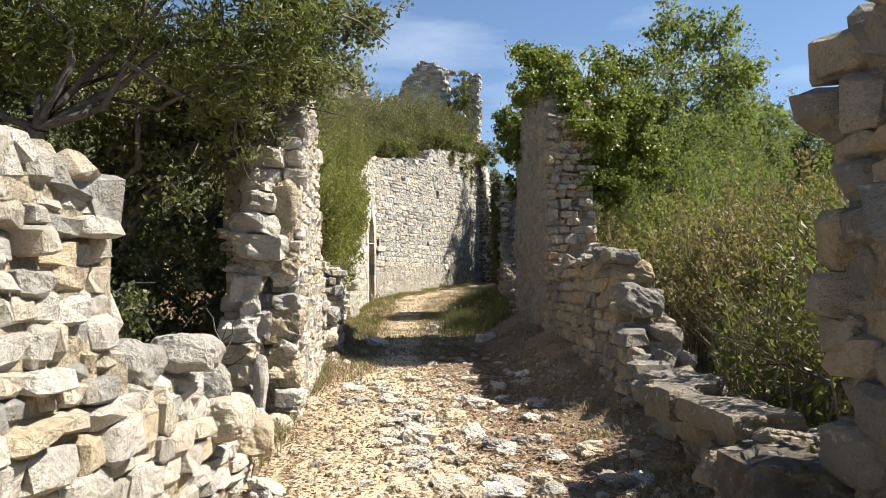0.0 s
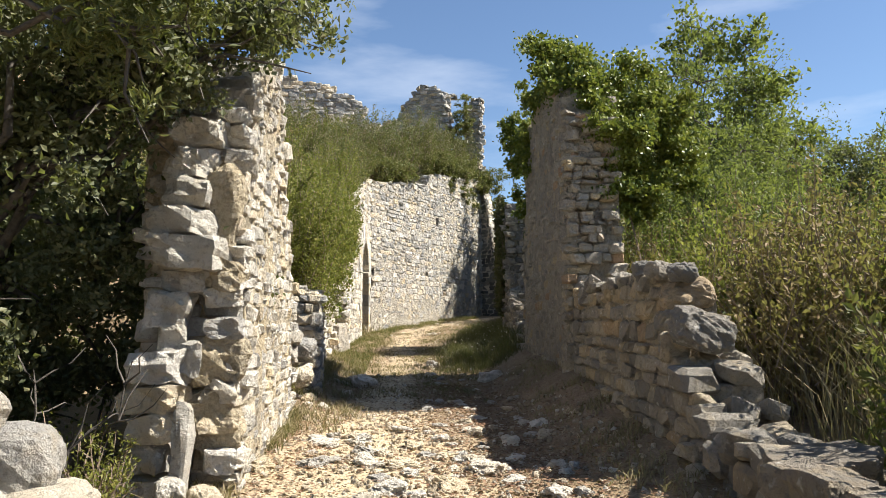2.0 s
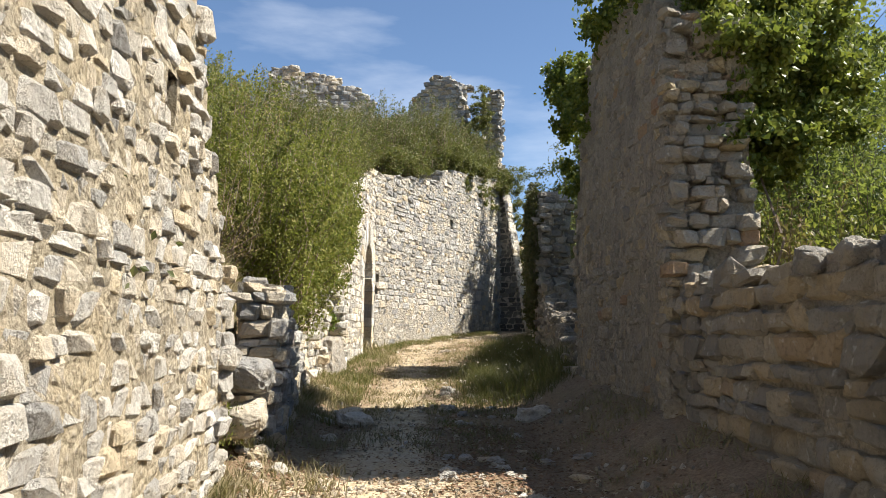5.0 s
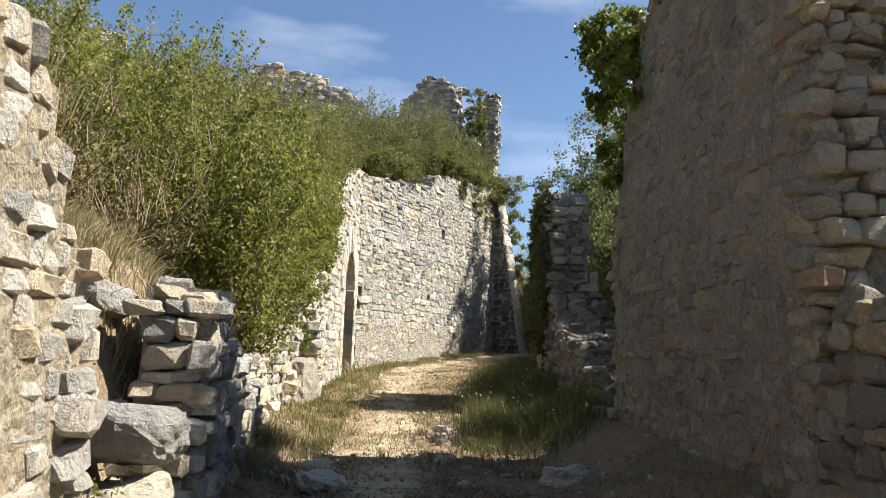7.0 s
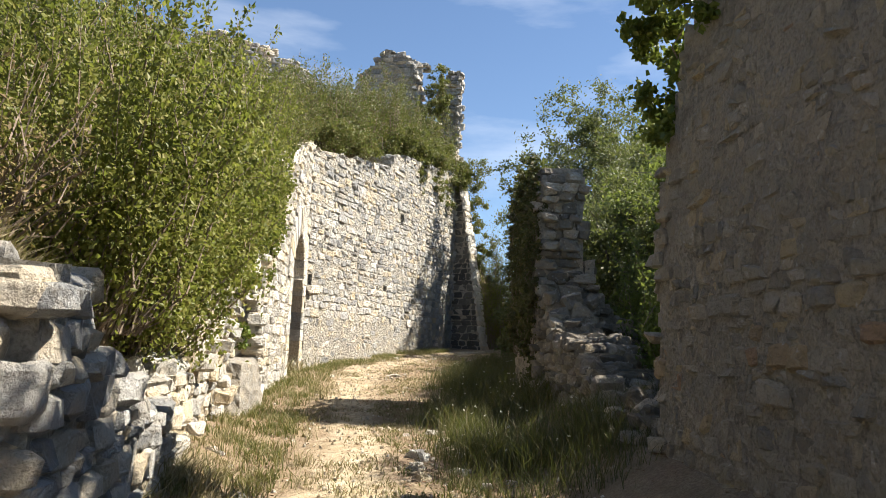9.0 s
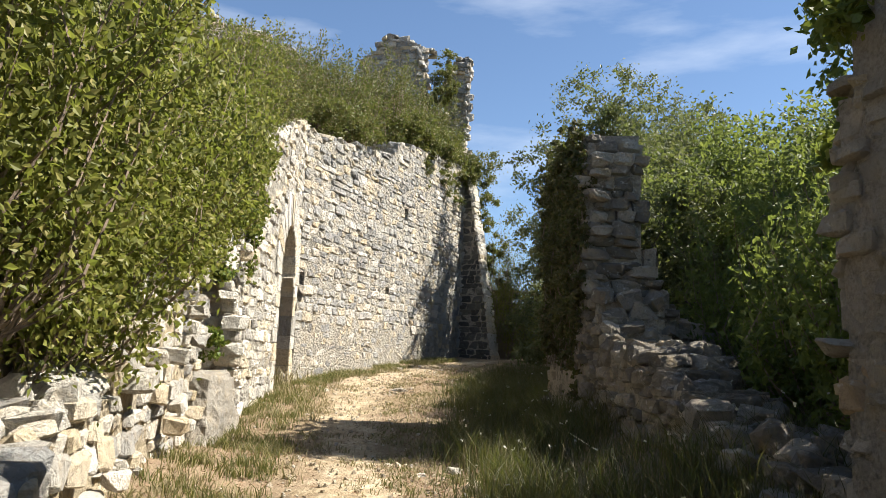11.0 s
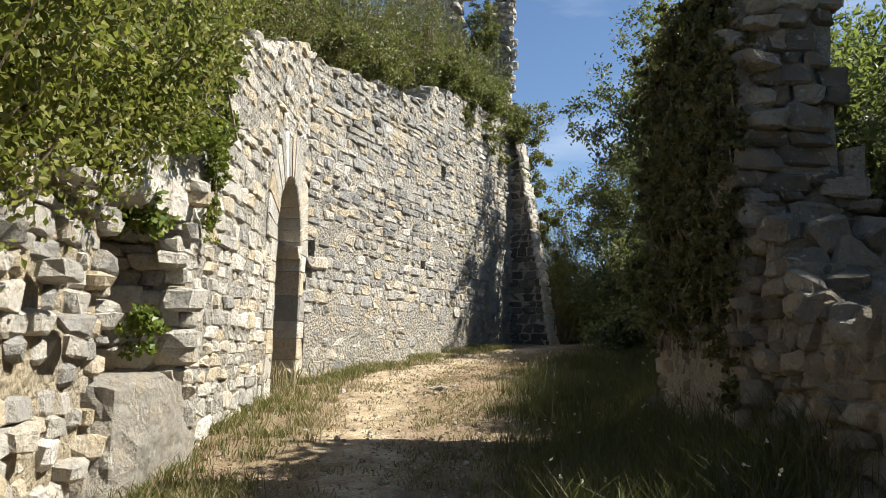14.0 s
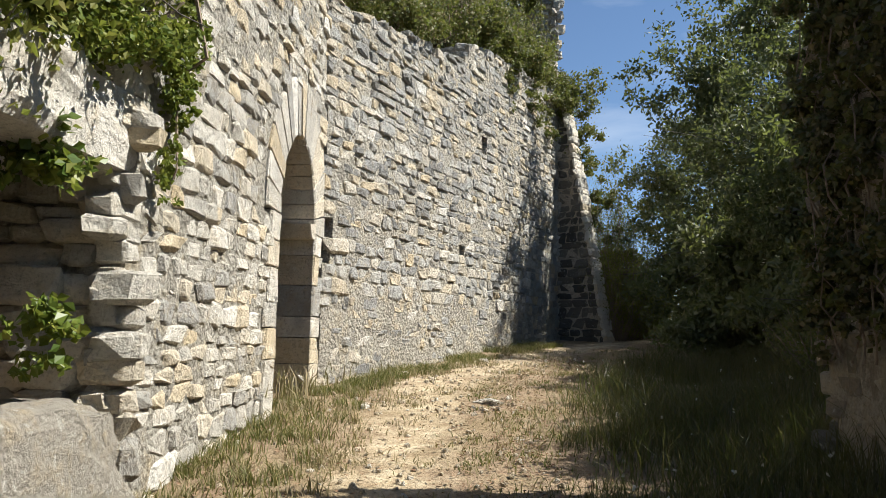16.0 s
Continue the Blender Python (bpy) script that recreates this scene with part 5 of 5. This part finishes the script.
# ivy over the tall right-hand wall
climber("ivy", "bright ivy mantling the broken top of the tall wall",
        [(1.85, 11.5, 5.25, 0.5, 0.4), (2.3, 11.3, 4.75, 0.6, 0.45), (2.7, 11.4, 4.2, 0.7, 0.6), (3.2, 11.5, 4.4, 0.6, 0.45), (2.9, 11.2, 3.5, 0.5, 0.6), (2.6, 11.0, 4.0, 0.45, 0.5), (3.1, 11.3, 3.0, 0.35, 0.5),
         (1.25, 13.9, 4.6, 0.35, 0.7), (1.2, 14.7, 3.9, 0.35, 0.7), (1.45, 13.0, 5.1, 0.4, 0.3), (1.3, 15.0, 3.0, 0.3, 0.6), (1.6, 12.4, 5.2, 0.4, 0.3), (1.75, 11.9, 5.7, 0.55, 0.3), (2.6, 11.8, 4.9, 0.7, 0.5), (3.6, 11.8, 3.9, 0.6, 0.6), (1.0, 14.3, 4.9, 0.4, 0.35), (0.95, 14.8, 4.4, 0.3, 0.5), (0.85, 14.5, 5.2, 0.35, 0.3)], 70000, 0.065, L_IVY,
        [((2.9, 11.2, 0.6), (2.8, 11.3, 4.4)), ((1.35, 15.0, 0.8), (1.3, 14.4, 4.6))])
climber("ivy_pillar", "dark ivy and dry stems hanging down the wall stump",
        [(-0.06 - 0.145 * 0.18 * k, 20.0 + 0.18 * k, z + 0.3 * math.sin(k * 2.3 + z), 0.17, 0.55) for k in range(14) for z in (4.15, 3.2, 2.2)] + [(-0.05, 20.1, 1.2, 0.14, 0.4), (0.0, 20.6, 4.5, 0.3, 0.16), (-0.15, 21.4, 4.5, 0.3, 0.2)], 46000, 0.045, L_SHADE_WEED,
        [((-0.03 - 0.024 * k, 19.95 + 0.14 * k, z0), (-0.03 - 0.024 * k, 20.0 + 0.14 * k, z0 + 1.0)) for k in range(17) for z0 in (1.5, 2.4, 3.3)], 0.009)
climber("vine_gate", "yellow-green creeper hanging on the sunlit gate wall",
        [(-4.85, 21.5, 4.3, 0.16, 0.35), (-4.85, 21.4, 3.8, 0.15, 0.4), (-4.85, 21.3, 3.2, 0.13, 0.4), (-4.8, 20.9, 3.5, 0.3, 0.2), (-4.75, 20.3, 3.35, 0.35, 0.2), (-4.8, 19.8, 3.2, 0.4, 0.2), (-4.82, 21.2, 2.7, 0.1, 0.25)], 11000, 0.045, L_IVY,
        [((-5.0, 20.8, 3.4), (-4.82, 21.5, 4.6)), ((-4.8, 21.4, 4.5), (-4.8, 21.2, 2.6))])
climber("vine_niche", "green creeper leaves in the wall niche", [(-4.9, 20.3, 1.6, 0.2, 0.25), (-5.0, 20.1, 2.6, 0.3, 0.25)], 900, 0.07, L_IVY)
climber("turret_bush", "bush crowning the turret stump", [(-3.95, 37.4, 13.0, 0.4, 0.35), (-4.1, 37.2, 12.3, 0.45, 0.6), (-4.3, 37.1, 11.3, 0.55, 0.8), (-3.8, 37.2, 11.6, 0.4, 0.7), (-4.4, 37.0, 10.3, 0.6, 0.8)], 13000, 0.06, L_DRY)
climber("buttress_brush", "grey dry brush hanging beside the buttress", [(-3.3, 36.4, 8.2, 0.6, 0.6), (-2.6, 37.4, 7.0, 0.6, 0.9), (-2.1, 37.6, 5.4, 0.5, 1.2), (-1.7, 37.8, 3.6, 0.5, 1.2), (-3.7, 35.6, 8.5, 0.7, 0.5), (-2.6, 37.2, 8.4, 0.8, 0.7)], 19000, 0.07, L_DRY)
climber("wall_top_scrub", "scrub spilling over the curtain wall's top", [(-6.4, 26.6, 7.1, 0.6, 0.5), (-5.8, 28.0, 7.4, 0.7, 0.5), (-5.4, 29.3, 7.5, 0.7, 0.5), (-4.6, 32.2, 8.4, 0.8, 0.6), (-4.1, 33.6, 8.5, 0.9, 0.7), (-3.8, 35.0, 8.6, 0.8, 0.6), (-4.05, 33.3, 7.6, 0.35, 0.7), (-3.65, 34.8, 7.6, 0.4, 0.7), (-3.4, 36.0, 7.4, 0.4, 0.9), (-6.3, 30.6, 8.2, 0.9, 0.7)], 38000, 0.065, L_DRY)


def dead_branch(label, at, span, group="dead branches"):
    """A bare forked branch lying or leaning."""
    owner = root("dead_branch", at, label, "branch", group)
    main = bent(at, tuple(np.array(at) + np.array(span)), 0.05, 5)
    wood = [tube(main, np.linspace(0.016, 0.004, 6), 5)]
    for k in range(1, 5):
        for _ in range(2):
            e = np.array(main[k]) + np.array(span) * 0.22 + rng.normal(0, 0.16, 3)
            wood.append(tube(bent(main[k], tuple(e), 0.0, 3), np.linspace(0.009, 0.003, 4), 4))
    for k, (v, f) in enumerate(wood):
        nm = "branch" if k == 0 else "twig"
        o = part(nm, mesh_of(nm, v, f, M_BARK, True), owner)
        o.matrix_parent_inverse = owner.matrix_basis.inverted()


dead_branch("bare grey branch fallen across the low wall", (4.3, 2.2, 0.75), (-0.75, 0.5, 0.12))
dead_branch("bare grey branch fallen across the low wall", (4.5, 1.6, 1.2), (-0.8, 0.4, 0.1))
dead_branch("leafless sapling leaning by the broken pier", (-1.25, 4.4, 0.05), (0.4, 0.2, 0.95))
dead_branch("leafless sapling leaning by the broken pier", (-1.4, 4.2, 0.05), (-0.15, 0.3, 0.9))
dead_branch("dry branch hanging over the niche", (-5.0, 19.6, 3.3), (0.7, 0.6, 0.3))
# broken vault stone over the dark hollow beside the gate
boulder("lintel_block", "broken grey vault stone overhanging the niche", (-5.12, 20.0, 2.95), (0.85, 1.75, 0.6), (0, 4, 9), M_PALE[0], 211, "stone", sub=3, rough=0.15, worn=0.16)


def seed_heads():
    pts = []
    while len(pts) < 170:
        y = rng.uniform(15, 29)
        x = interp(MID, y) + (interp(RIGHT, y) - interp(MID, y)) * rng.uniform(0.35, 1.2)
        pts.append((x, y, land(x, y) + rng.uniform(0.2, 0.6)))
    v, f = leaves(np.repeat(np.array(pts), 3, 0), 0.022, 0.9)
    tagged(new("seed_heads", mesh_of("seed_heads", v, f, L_SEED)), "pale seed heads standing in the weeds", "seed heads", kind="stuff")


L_SEED = leaf_material("pale_seed_heads", [(0, (0.42, 0.38, 0.30)), (0.6, (0.55, 0.52, 0.44)), (1, (0.62, 0.60, 0.54))], 0.2, 0.8)
seed_heads()
